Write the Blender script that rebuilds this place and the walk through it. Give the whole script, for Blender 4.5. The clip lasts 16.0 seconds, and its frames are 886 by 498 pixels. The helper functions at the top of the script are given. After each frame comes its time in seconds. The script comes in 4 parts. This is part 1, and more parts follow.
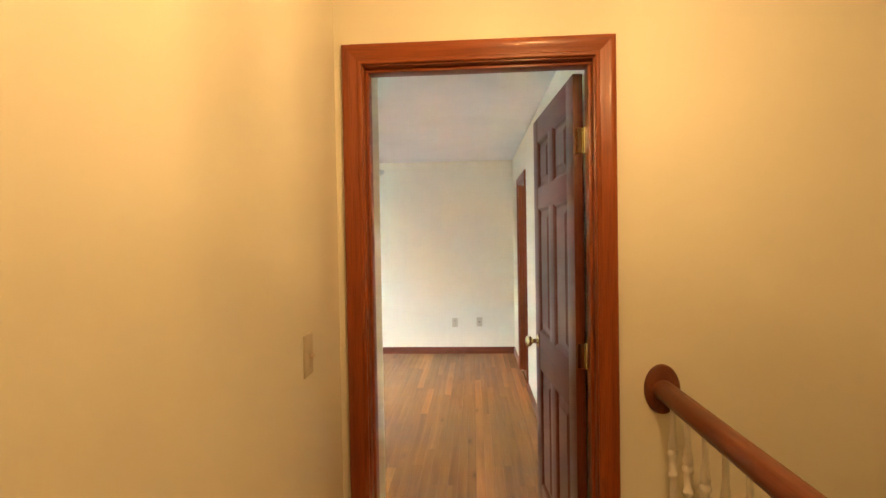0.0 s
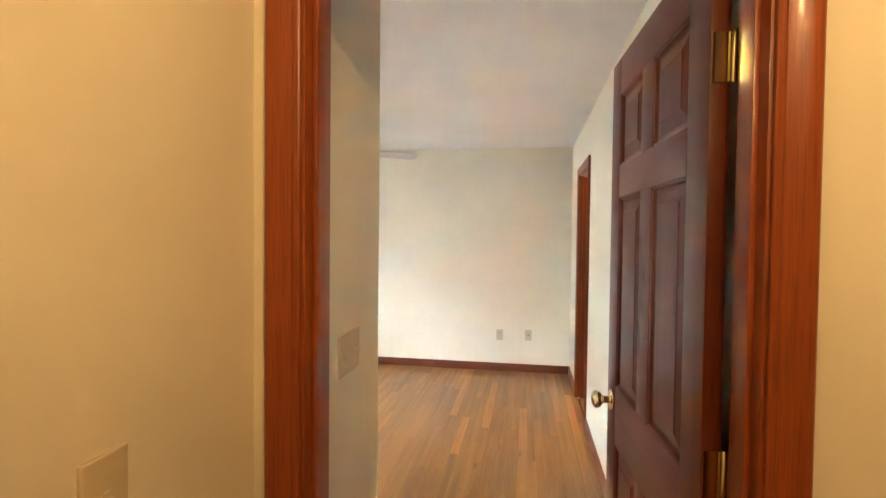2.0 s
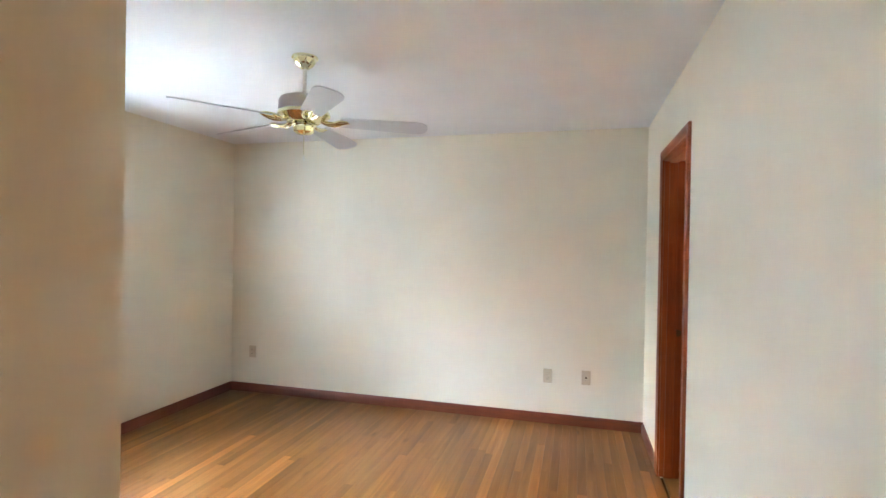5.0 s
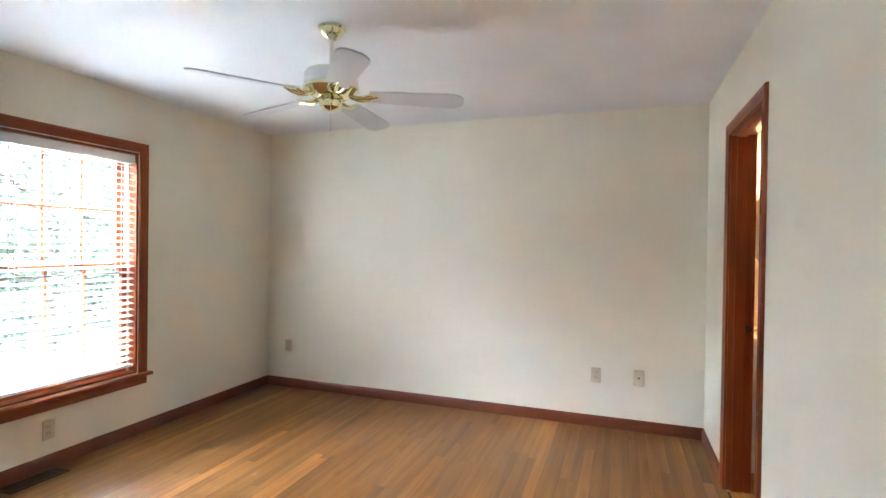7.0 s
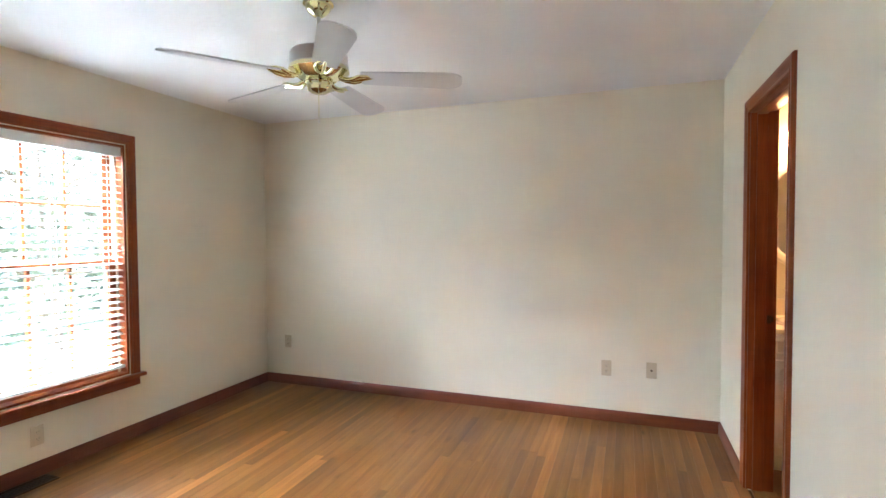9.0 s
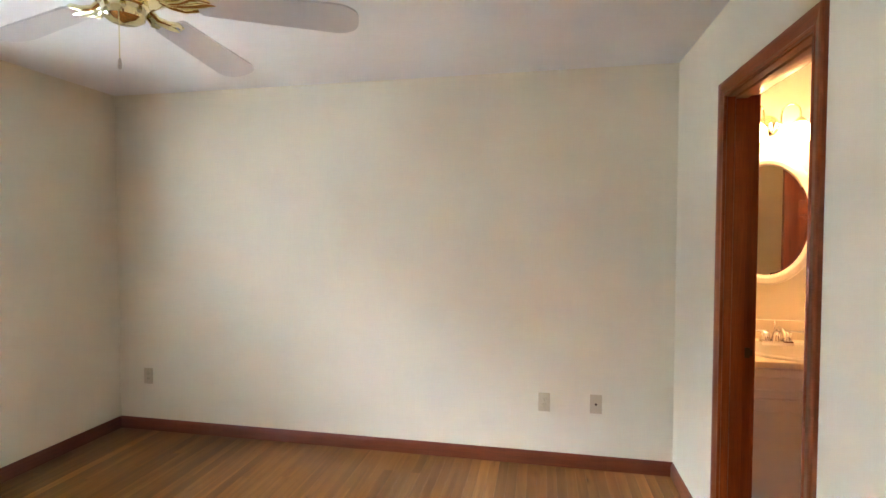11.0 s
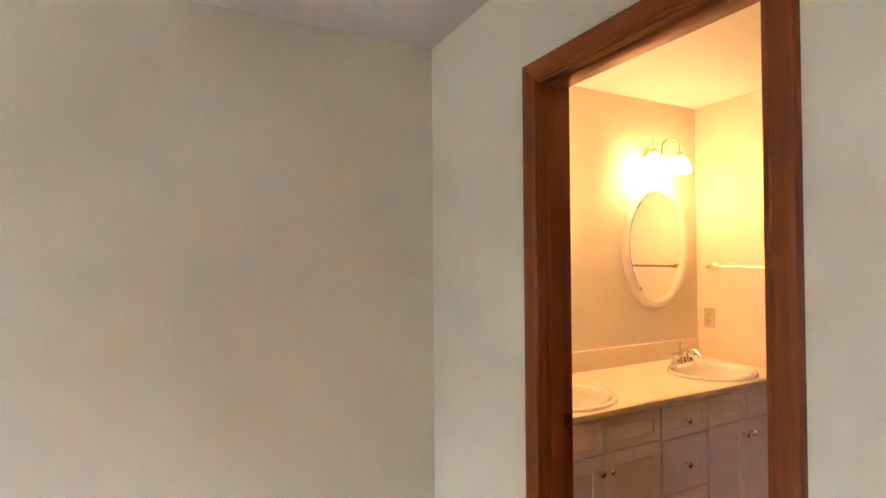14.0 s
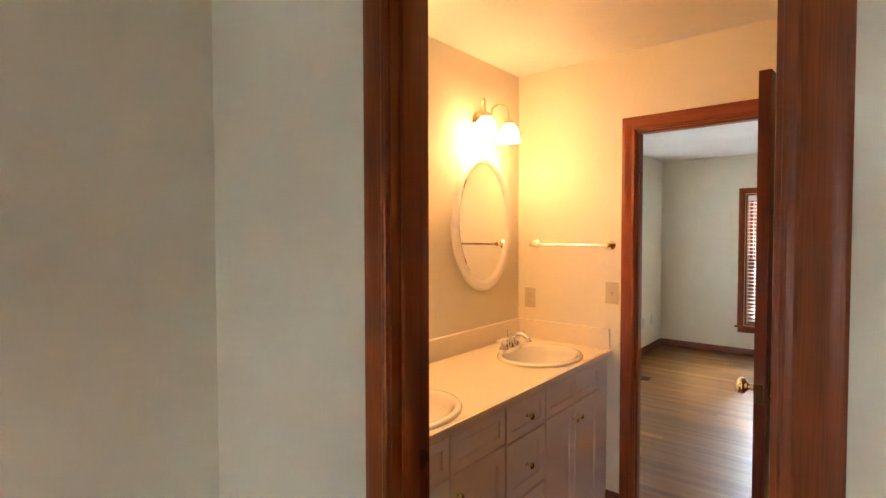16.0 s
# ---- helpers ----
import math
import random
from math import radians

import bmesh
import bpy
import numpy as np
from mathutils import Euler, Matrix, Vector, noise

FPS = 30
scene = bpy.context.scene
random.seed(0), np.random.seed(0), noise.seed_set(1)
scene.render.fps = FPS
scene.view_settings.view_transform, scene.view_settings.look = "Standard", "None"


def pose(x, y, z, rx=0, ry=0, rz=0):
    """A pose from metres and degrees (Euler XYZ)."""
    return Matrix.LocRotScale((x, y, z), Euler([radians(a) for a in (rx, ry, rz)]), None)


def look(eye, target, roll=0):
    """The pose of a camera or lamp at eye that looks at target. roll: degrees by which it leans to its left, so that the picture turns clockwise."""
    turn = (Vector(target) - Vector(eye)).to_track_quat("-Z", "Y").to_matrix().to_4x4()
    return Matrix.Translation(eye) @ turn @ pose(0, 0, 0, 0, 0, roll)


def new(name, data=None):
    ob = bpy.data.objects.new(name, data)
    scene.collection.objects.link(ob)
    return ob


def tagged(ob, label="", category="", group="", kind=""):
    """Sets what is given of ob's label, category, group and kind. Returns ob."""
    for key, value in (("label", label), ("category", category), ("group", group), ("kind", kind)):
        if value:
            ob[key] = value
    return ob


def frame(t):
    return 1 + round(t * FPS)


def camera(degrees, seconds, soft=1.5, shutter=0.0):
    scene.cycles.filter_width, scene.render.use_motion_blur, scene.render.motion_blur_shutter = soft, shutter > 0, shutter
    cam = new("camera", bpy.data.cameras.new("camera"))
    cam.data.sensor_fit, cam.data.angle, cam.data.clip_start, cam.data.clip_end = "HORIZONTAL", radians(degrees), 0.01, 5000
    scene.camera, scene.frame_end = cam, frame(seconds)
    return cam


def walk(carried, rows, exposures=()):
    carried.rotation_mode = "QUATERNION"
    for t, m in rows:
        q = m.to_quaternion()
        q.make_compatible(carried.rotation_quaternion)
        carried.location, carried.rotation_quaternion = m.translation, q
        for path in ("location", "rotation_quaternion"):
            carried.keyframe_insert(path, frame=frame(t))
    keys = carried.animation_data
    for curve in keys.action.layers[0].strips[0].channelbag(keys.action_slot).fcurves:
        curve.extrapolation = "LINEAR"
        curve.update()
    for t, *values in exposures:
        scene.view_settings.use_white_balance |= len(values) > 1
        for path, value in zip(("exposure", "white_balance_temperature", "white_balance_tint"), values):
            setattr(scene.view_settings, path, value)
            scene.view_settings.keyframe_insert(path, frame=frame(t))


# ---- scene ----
cam = camera(83.0, 16.0)
PATH = [
    (0, (0.101, 0.066, 1.457), (-0.021, 2.062, 1.415), -1.0),
    (0.5, (0.102, 0.209, 1.437), (-0.093, 2.199, 1.397), -0.7),
    (1, (0.093, 0.433, 1.437), (-0.159, 2.417, 1.39), 0.4),
    (1.5, (0.106, 0.619, 1.439), (-0.185, 2.597, 1.392), 0.7),
    (2, (0.137, 0.887, 1.466), (-0.195, 2.858, 1.414), 0.6),
    (2.5, (0.134, 1.087, 1.478), (-0.233, 3.052, 1.433), 1.1),
    (3, (0.107, 1.319, 1.474), (-0.281, 3.28, 1.434), 1.8),
    (3.5, (0.068, 1.534, 1.484), (-0.301, 3.5, 1.454), 1.6),
    (4, (0.060, 1.734, 1.469), (-0.312, 3.701, 1.447), 1.4),
    (4.5, (0.068, 1.955, 1.467), (-0.370, 3.908, 1.45), 1.1),
    (7, (0.021, 2.349, 1.383), (-0.65, 4.233, 1.364), 0.8),
    (7.5, (0.018, 2.356, 1.371), (-0.67, 4.234, 1.342), 0.4),
    (8, (0.008, 2.363, 1.36), (-0.701, 4.233, 1.321), 0.1),
    (10.5, (-0.114, 3.023, 1.452), (-0.631, 4.953, 1.364), -0.4),
    (11, (-0.172, 3.239, 1.444), (-0.558, 5.2, 1.376), 0.1),
    (11.5, (-0.202, 3.469, 1.484), (-0.39, 5.458, 1.408), 0.3),
    (12, (-0.244, 3.688, 1.467), (-0.235, 5.688, 1.427), 0.5),
    (12.5, (-0.291, 3.894, 1.468), (-0.058, 5.88, 1.461), 0.5),
    (13, (-0.323, 4.022, 1.448), (0.128, 5.971, 1.477), 0.4),
    (13.5, (-0.395, 4.175, 1.472), (0.304, 6.049, 1.498), 0.1),
    (14, (-0.405, 4.3, 1.465), (0.504, 6.082, 1.494), -0.4),
    (14.5, (-0.361, 4.443, 1.45), (0.738, 6.115, 1.464), -0.6),
    (15, (-0.301, 4.603, 1.447), (0.978, 6.14, 1.432), -0.4),
    (15.5, (-0.234, 4.722, 1.449), (1.211, 6.104, 1.408), -0.5),
    (16, (-0.159, 4.811, 1.454), (1.381, 6.085, 1.393), -0.1),
]
walk(cam, [(t, look(eye, target, roll)) for t, eye, target, roll in PATH],
     [(0, 4.36, 6420, 10), (2, 4.34, 6230, 11), (3.5, 4.28, 5820, 11), (4.5, 4.17, 5650, 11), (7.5, 3.87, 5700, 12.5), (10.5, 3.85, 6080, 14), (11.5, 3.82, 6220, 15), (12.5, 3.71, 6320, 16), (14, 3.55, 6550, 16), (16, 3.24, 6550, 14)])

# ---- world, sun and lamps ----
world = bpy.data.worlds.new("sky")
scene.world = world
world.use_nodes = True
sky = world.node_tree.nodes.new("ShaderNodeTexSky")
sky.sky_type, sky.sun_disc = "NISHITA", False
sky.sun_elevation, sky.sun_rotation = radians(52), radians(200)
background = world.node_tree.nodes["Background"]
background.inputs["Strength"].default_value = 0.15
world.node_tree.links.new(sky.outputs[0], background.inputs["Color"])


def lamp(name, kind, power, colour, matrix, **settings):
    data = bpy.data.lights.new(name, kind)
    data.energy, data.color = power, colour
    for key, value in settings.items():
        if key == "radius":
            data.shadow_soft_size = value
        elif key == "angle":
            data.angle = value
        elif key == "wide":
            data.shape, data.size, data.size_y = "RECTANGLE", value[0], value[1]
    ob = new(name, data)
    ob.matrix_basis = matrix
    return ob


WARM = (1.0, 0.455, 0.16)
HALL_WARM = (1.0, 0.59, 0.23)
DAY = (0.80, 0.92, 1.0)
lamp("sun", "SUN", 3.6, (1.0, 0.95, 0.88), look((0, 0, 20), (0.21, 0.58, 19.2)), angle=radians(0.5))
# area lamps added outside the windows to stand in for light from the sky
lamp("window_sky_fill", "AREA", 2350, DAY, look((-8.2, 4.4, 5.8), (-3.2, 4.5, 1.2)), wide=(10.0, 4.2))
lamp("far_window_sky_fill", "AREA", 950, DAY, look((12.0, 5.4, 4.8), (6.7, 5.4, 1.2)), wide=(9.0, 2.6))
lamp("north_window_sky_fill", "AREA", 1000, DAY, look((5.2, 12.2, 4.8), (5.2, 6.8, 1.2)), wide=(7.0, 2.6))
HALL_LAMP = (0.45, 0.78, 2.18)
lamp("hall_bulb", "POINT", 1.62, HALL_WARM, pose(*HALL_LAMP), radius=0.021)
BULBS = [(cx + dx, 6.235, 1.923) for cx in (1.070, 2.018) for dx in (-0.108, 0.108)]
for place in BULBS:
    lamp("vanity_bulb", "POINT", 0.165, WARM, pose(*place), radius=0.03)


# ---- materials ----
def nodes_of(name):
    m = bpy.data.materials.new(name)
    m.use_nodes = True
    t = m.node_tree
    return m, t, t.nodes["Principled BSDF"]


def add(t, kind, **values):
    n = t.nodes.new(kind)
    for key, value in values.items():
        n.inputs[key.replace("_", " ")].default_value = value
    return n


def ramp(t, source, stops):
    n = t.nodes.new("ShaderNodeValToRGB")
    while len(n.color_ramp.elements) < len(stops):
        n.color_ramp.elements.new(0.5)
    for e, (at, colour) in zip(n.color_ramp.elements, stops):
        e.position, e.color = at, (*colour, 1)
    t.links.new(source, n.inputs[0])
    return n.outputs[0]


def bump(t, bsdf, source, strength, distance):
    n = add(t, "ShaderNodeBump", Strength=strength, Distance=distance)
    t.links.new(source, n.inputs["Height"])
    t.links.new(n.outputs[0], bsdf.inputs["Normal"])


def paint(name, colour, rough=0.6, grain=220.0, relief=0.12, spread=0.04, depth=0.002, blotch=1.3):
    m, t, b = nodes_of(name)
    co = t.nodes.new("ShaderNodeTexCoord")
    big = add(t, "ShaderNodeTexNoise", Scale=blotch, Detail=3.0)
    fine = add(t, "ShaderNodeTexNoise", Scale=grain, Detail=4.0)
    for n in (big, fine):
        t.links.new(co.outputs["Object"], n.inputs["Vector"])
    lo = tuple(c * (1 - spread) for c in colour)
    hi = tuple(min(1, c * (1 + spread)) for c in colour)
    t.links.new(ramp(t, big.outputs[0], [(0.3, lo), (0.7, hi)]), b.inputs["Base Color"])
    b.inputs["Roughness"].default_value = rough
    bump(t, b, fine.outputs[0], relief, depth)
    return m


def wood(name, axis, dark, mid, light, rough=0.3, coat=0.0, grain=1.0, vary=0.0, pores=0.25, shine=0.5):
    """Stained timber with its grain along one axis; vary shifts each piece by its own random tone."""
    m, t, b = nodes_of(name)
    co = t.nodes.new("ShaderNodeTexCoord")
    info = t.nodes.new("ShaderNodeObjectInfo")
    shift = t.nodes.new("ShaderNodeVectorMath")
    shift.operation = "SCALE"
    shift.inputs["Scale"].default_value = 37.0
    spread = t.nodes.new("ShaderNodeCombineXYZ")
    for i in range(3):
        t.links.new(info.outputs["Random"], spread.inputs[i])
    t.links.new(spread.outputs[0], shift.inputs[0])
    moved = t.nodes.new("ShaderNodeVectorMath")
    t.links.new(co.outputs["Object"], moved.inputs[0])
    t.links.new(shift.outputs[0], moved.inputs[1])
    scale = [26.0 * grain] * 3
    scale[axis] = 1.3 * grain
    mapped = t.nodes.new("ShaderNodeMapping")
    mapped.inputs["Scale"].default_value = scale
    t.links.new(moved.outputs[0], mapped.inputs[0])
    figure = add(t, "ShaderNodeTexNoise", Scale=1.0, Detail=5.0, Roughness=0.6, Distortion=0.6)
    t.links.new(mapped.outputs[0], figure.inputs["Vector"])
    pore_scale = [420.0] * 3
    pore_scale[axis] = 9.0
    mapped2 = t.nodes.new("ShaderNodeMapping")
    mapped2.inputs["Scale"].default_value = pore_scale
    t.links.new(moved.outputs[0], mapped2.inputs[0])
    pore = add(t, "ShaderNodeTexNoise", Scale=1.0, Detail=2.0)
    t.links.new(mapped2.outputs[0], pore.inputs["Vector"])
    colour = ramp(t, figure.outputs[0], [(0.28, dark), (0.5, mid), (0.74, light)])
    pore_tone = ramp(t, pore.outputs[0], [(0.34, (1 - pores,) * 3), (0.52, (1, 1, 1))])
    mix = t.nodes.new("ShaderNodeMix")
    mix.data_type, mix.blend_type = "RGBA", "MULTIPLY"
    mix.inputs["Factor"].default_value = 1.0
    t.links.new(colour, mix.inputs["A"])
    t.links.new(pore_tone, mix.inputs["B"])
    out = mix.outputs["Result"]
    if vary:
        geo = t.nodes.new("ShaderNodeNewGeometry")
        both = t.nodes.new("ShaderNodeMath")
        t.links.new(info.outputs["Random"], both.inputs[0])
        t.links.new(geo.outputs["Random Per Island"], both.inputs[1])
        wrap = t.nodes.new("ShaderNodeMath")
        wrap.operation = "FRACT"
        t.links.new(both.outputs[0], wrap.inputs[0])
        tone = ramp(t, wrap.outputs[0], [(0.0, (1 - vary, 1 - 1.1 * vary, 1 - 1.2 * vary)), (0.12, (1 - 0.5 * vary,) * 3),
                                         (0.55, (1, 1, 1)), (0.88, (1 + 0.5 * vary,) * 3), (0.93, (1 + 1.9 * vary, 1 + 2.0 * vary, 1 + 2.1 * vary)), (1.0, (1 + 2.6 * vary, 1 + 2.8 * vary, 1 + 2.9 * vary))])
        mix2 = t.nodes.new("ShaderNodeMix")
        mix2.data_type, mix2.blend_type = "RGBA", "MULTIPLY"
        mix2.inputs["Factor"].default_value = 1.0
        t.links.new(out, mix2.inputs["A"])
        t.links.new(tone, mix2.inputs["B"])
        out = mix2.outputs["Result"]
        spot_scale = [6.0] * 3
        spot_scale[axis] = 2.0
        mapped3 = t.nodes.new("ShaderNodeMapping")
        mapped3.inputs["Scale"].default_value = spot_scale
        t.links.new(moved.outputs[0], mapped3.inputs[0])
        knot = add(t, "ShaderNodeTexVoronoi", Scale=1.0)
        t.links.new(mapped3.outputs[0], knot.inputs["Vector"])
        mix3 = t.nodes.new("ShaderNodeMix")
        mix3.data_type, mix3.blend_type = "RGBA", "MULTIPLY"
        mix3.inputs["Factor"].default_value = 1.0
        t.links.new(out, mix3.inputs["A"])
        t.links.new(ramp(t, knot.outputs["Distance"], [(0.03, (0.42, 0.36, 0.30)), (0.075, (0.80, 0.76, 0.70)), (0.16, (1, 1, 1))]), mix3.inputs["B"])
        out = mix3.outputs["Result"]
    t.links.new(out, b.inputs["Base Color"])
    wear = add(t, "ShaderNodeTexNoise", Scale=3.0, Detail=4.0)
    t.links.new(co.outputs["Object"], wear.inputs["Vector"])
    span = t.nodes.new("ShaderNodeMapRange")
    span.inputs["To Min"].default_value, span.inputs["To Max"].default_value = rough * 0.8, rough * 1.25
    t.links.new(wear.outputs[0], span.inputs[0])
    t.links.new(span.outputs[0], b.inputs["Roughness"])
    b.inputs["Specular IOR Level"].default_value = shine
    b.inputs["Coat Weight"].default_value = coat
    b.inputs["Coat Roughness"].default_value = 0.12
    bump(t, b, pore.outputs[0], 0.12, 0.0006)
    return m


def metal(name, colour, rough=0.15):
    m, t, b = nodes_of(name)
    co = t.nodes.new("ShaderNodeTexCoord")
    n = add(t, "ShaderNodeTexNoise", Scale=40.0, Detail=3.0)
    t.links.new(co.outputs["Object"], n.inputs["Vector"])
    span = t.nodes.new("ShaderNodeMapRange")
    span.inputs["To Min"].default_value, span.inputs["To Max"].default_value = rough * 0.6, rough * 1.5
    t.links.new(n.outputs[0], span.inputs[0])
    t.links.new(span.outputs[0], b.inputs["Roughness"])
    b.inputs["Base Color"].default_value = (*colour, 1)
    b.inputs["Metallic"].default_value = 1.0
    return m


def gloss(name, colour, rough=0.2, coat=0.0):
    m = paint(name, colour, rough, grain=90.0, relief=0.03, spread=0.02, depth=0.0005, blotch=5.0)
    m.node_tree.nodes["Principled BSDF"].inputs["Coat Weight"].default_value = coat
    return m


def glow(name, colour, strength):
    m, t, b = nodes_of(name)
    b.inputs["Base Color"].default_value = (0.9, 0.88, 0.82, 1)
    b.inputs["Emission Color"].default_value = (*colour, 1)
    b.inputs["Emission Strength"].default_value = strength
    b.inputs["Roughness"].default_value = 0.3
    return m


CREAM = paint("cream_wall_paint", (0.775, 0.726, 0.588), 0.55, grain=160, relief=0.10)
WHITE_CEIL = paint("textured_ceiling_paint", (0.80, 0.79, 0.77), 0.8, grain=26, relief=0.34, depth=0.008)
STAIN_V = wood("stained_trim_upright", 2, (0.200, 0.040, 0.007), (0.265, 0.056, 0.009), (0.330, 0.075, 0.012), 0.36, 0.10, shine=0.40)
STAIN_H = wood("stained_trim_level", 0, (0.200, 0.040, 0.007), (0.265, 0.056, 0.009), (0.330, 0.075, 0.012), 0.36, 0.10, shine=0.40)
BASE_WOOD = wood("stained_baseboard", 0, (0.13, 0.028, 0.011), (0.165, 0.038, 0.014), (0.20, 0.048, 0.017), 0.35, 0.15)
DOOR_V = wood("door_mahogany_upright", 2, (0.085, 0.017, 0.005), (0.113, 0.023, 0.007), (0.142, 0.030, 0.009), 0.40, 0.06, shine=0.30)
DOOR_H = wood("door_mahogany_level", 0, (0.085, 0.017, 0.005), (0.113, 0.023, 0.007), (0.142, 0.030, 0.009), 0.40, 0.06, shine=0.30)
RAIL_WOOD = wood("handrail_wood", 1, (0.105, 0.024, 0.008), (0.14, 0.033, 0.010), (0.175, 0.043, 0.013), 0.36, 0.12)
OAK = wood("oak_floor_board", 1, (0.150, 0.054, 0.011), (0.226, 0.089, 0.020), (0.312, 0.137, 0.038), 0.34, 0.0, grain=0.55, vary=0.27, pores=0.16, shine=0.32)
SUBFLOOR = paint("dark_board_joint", (0.07, 0.035, 0.015), 0.8)
BRASS = metal("polished_brass", (0.84, 0.79, 0.50), 0.10)
CHROME = metal("chrome", (0.86, 0.86, 0.87), 0.07)
STEEL_DARK = metal("dark_bronze_grille", (0.11, 0.07, 0.045), 0.4)
FAN_WHITE = gloss("fan_white_enamel", (0.61, 0.60, 0.60), 0.3)
WHITE_TURNED = gloss("white_gloss_paint", (0.80, 0.77, 0.70), 0.3)
PLATE = gloss("ivory_plate_plastic", (0.56, 0.48, 0.33), 0.35)
SLOT = gloss("dark_slot", (0.04, 0.035, 0.03), 0.5)
CABINET = gloss("white_cabinet_foil", (0.80, 0.745, 0.74), 0.38)
LAMINATE = paint("cream_laminate_top", (0.80, 0.72, 0.57), 0.3, grain=500, relief=0.02)
PORCELAIN = gloss("white_porcelain", (0.84, 0.81, 0.74), 0.08, 0.5)
MIRROR_FRAME = gloss("white_mirror_frame", (0.82, 0.78, 0.70), 0.3)
LINER = gloss("tan_vinyl", (0.55, 0.42, 0.28), 0.4)
BLIND_WHITE = gloss("white_blind_slat", (0.82, 0.82, 0.80), 0.4)
VINYL_FLOOR = wood("bath_dark_floor", 1, (0.10, 0.035, 0.015), (0.15, 0.055, 0.022), (0.2, 0.08, 0.034), 0.3, 0.1, grain=0.7)
BLIND_WHITE.node_tree.nodes["Principled BSDF"].inputs["Transmission Weight"].default_value = 0.25
GRASS = paint("lawn", (0.17, 0.23, 0.12), 0.9, grain=30, relief=0.5, spread=0.35, depth=0.03, blotch=0.6)
BARK = paint("bark", (0.13, 0.09, 0.06), 0.9, grain=40, relief=0.8, spread=0.3, depth=0.02, blotch=8)
LEAF = paint("leaf_green", (0.110, 0.120, 0.085), 0.6, grain=60, relief=0.2, spread=0.5, blotch=2)
FROST = glow("lit_frosted_glass", (1.0, 0.52, 0.21), 3.2)

MIRROR, _t, _b = nodes_of("mirror_silver")
_b.inputs["Base Color"].default_value, _b.inputs["Metallic"].default_value, _b.inputs["Roughness"].default_value = (0.9, 0.9, 0.89, 1), 1.0, 0.02
GLASS, _t, _b = nodes_of("window_glass")
_b.inputs["Base Color"].default_value, _b.inputs["Roughness"].default_value = (0.97, 1.0, 0.99, 1), 0.0
_b.inputs["Transmission Weight"].default_value, _b.inputs["IOR"].default_value = 1.0, 1.45


# ---- mesh helpers ----
def box(bm, x0, x1, y0, y1, z0, z1, bevel=0.0):
    made = bmesh.ops.create_cube(bm, size=1.0, matrix=Matrix.Translation(((x0 + x1) / 2, (y0 + y1) / 2, (z0 + z1) / 2)) @ Matrix.Diagonal((x1 - x0, y1 - y0, z1 - z0, 1)))
    if bevel:
        edges = list({e for v in made["verts"] for e in v.link_edges})
        bmesh.ops.bevel(bm, geom=edges, offset=bevel, segments=2, affect="EDGES", profile=0.6)
    return bm


def boxed(*args, bevel=0.0):
    return box(bmesh.new(), *args, bevel=bevel)


def lathe(bm, profile, segments=24, matrix=Matrix(), sx=1.0, sy=1.0):
    """Turn (radius, height) pairs about z."""
    rings = []
    for r, z in profile:
        if r < 1e-6:
            rings.append([bm.verts.new(matrix @ Vector((0, 0, z)))])
        else:
            rings.append([bm.verts.new(matrix @ Vector((sx * r * math.cos(2 * math.pi * i / segments), sy * r * math.sin(2 * math.pi * i / segments), z))) for i in range(segments)])
    for a, b in zip(rings, rings[1:]):
        for i in range(segments):
            j = (i + 1) % segments
            if len(a) == 1 and len(b) > 1:
                bm.faces.new((a[0], b[i], b[j]))
            elif len(b) == 1 and len(a) > 1:
                bm.faces.new((a[i], b[0], a[j]))
            elif len(a) > 1:
                bm.faces.new((a[i], b[i], b[j], a[j]))
    return bm


def tube(bm, points, radius, segments=10):
    """A round bar through points; radius may be one value or one for each point."""
    pts = [Vector(p) for p in points]
    radii = radius if isinstance(radius, (list, tuple)) else [radius] * len(pts)
    rings = []
    side = None
    for i, p in enumerate(pts):
        way = (pts[min(i + 1, len(pts) - 1)] - pts[max(i - 1, 0)]).normalized()
        if side is None:
            side = way.cross(Vector((0, 0, 1))) if abs(way.z) < 0.95 else way.cross(Vector((1, 0, 0)))
        side = (side - way * side.dot(way)).normalized()
        up = way.cross(side)
        rings.append([bm.verts.new(p + radii[i] * (math.cos(a) * side + math.sin(a) * up)) for a in (2 * math.pi * k / segments for k in range(segments))])
    for a, b in zip(rings, rings[1:]):
        for i in range(segments):
            j = (i + 1) % segments
            bm.faces.new((a[i], a[j], b[j], b[i]))
    bm.faces.new(rings[0][::-1])
    bm.faces.new(rings[-1])
    return bm


def mesh_of(name, bm, material, smooth=40):
    bmesh.ops.recalc_face_normals(bm, faces=bm.faces)
    me = bpy.data.meshes.new(name)
    bm.to_mesh(me)
    bm.free()
    me.materials.append(material)
    if smooth:
        for p in me.polygons:
            p.use_smooth = True
        me.set_sharp_from_angle(angle=radians(smooth))
    return me


def part(name, bm, material, parent, label="", smooth=40):
    ob = new(name, mesh_of(name, bm, material, smooth))
    ob.parent = parent
    if label:
        ob["label"] = label
    return ob


def thing(name, label, category, matrix=Matrix(), group="", kind=""):
    ob = new(name)
    ob.empty_display_size = 0.1
    ob.matrix_basis = matrix
    return tagged(ob, label, category, group, kind)


def solid(name, bm, material, label, category, kind="", group="", matrix=Matrix(), smooth=40):
    ob = new(name, mesh_of(name, bm, material, smooth))
    ob.matrix_basis = matrix
    return tagged(ob, label, category, group, kind)


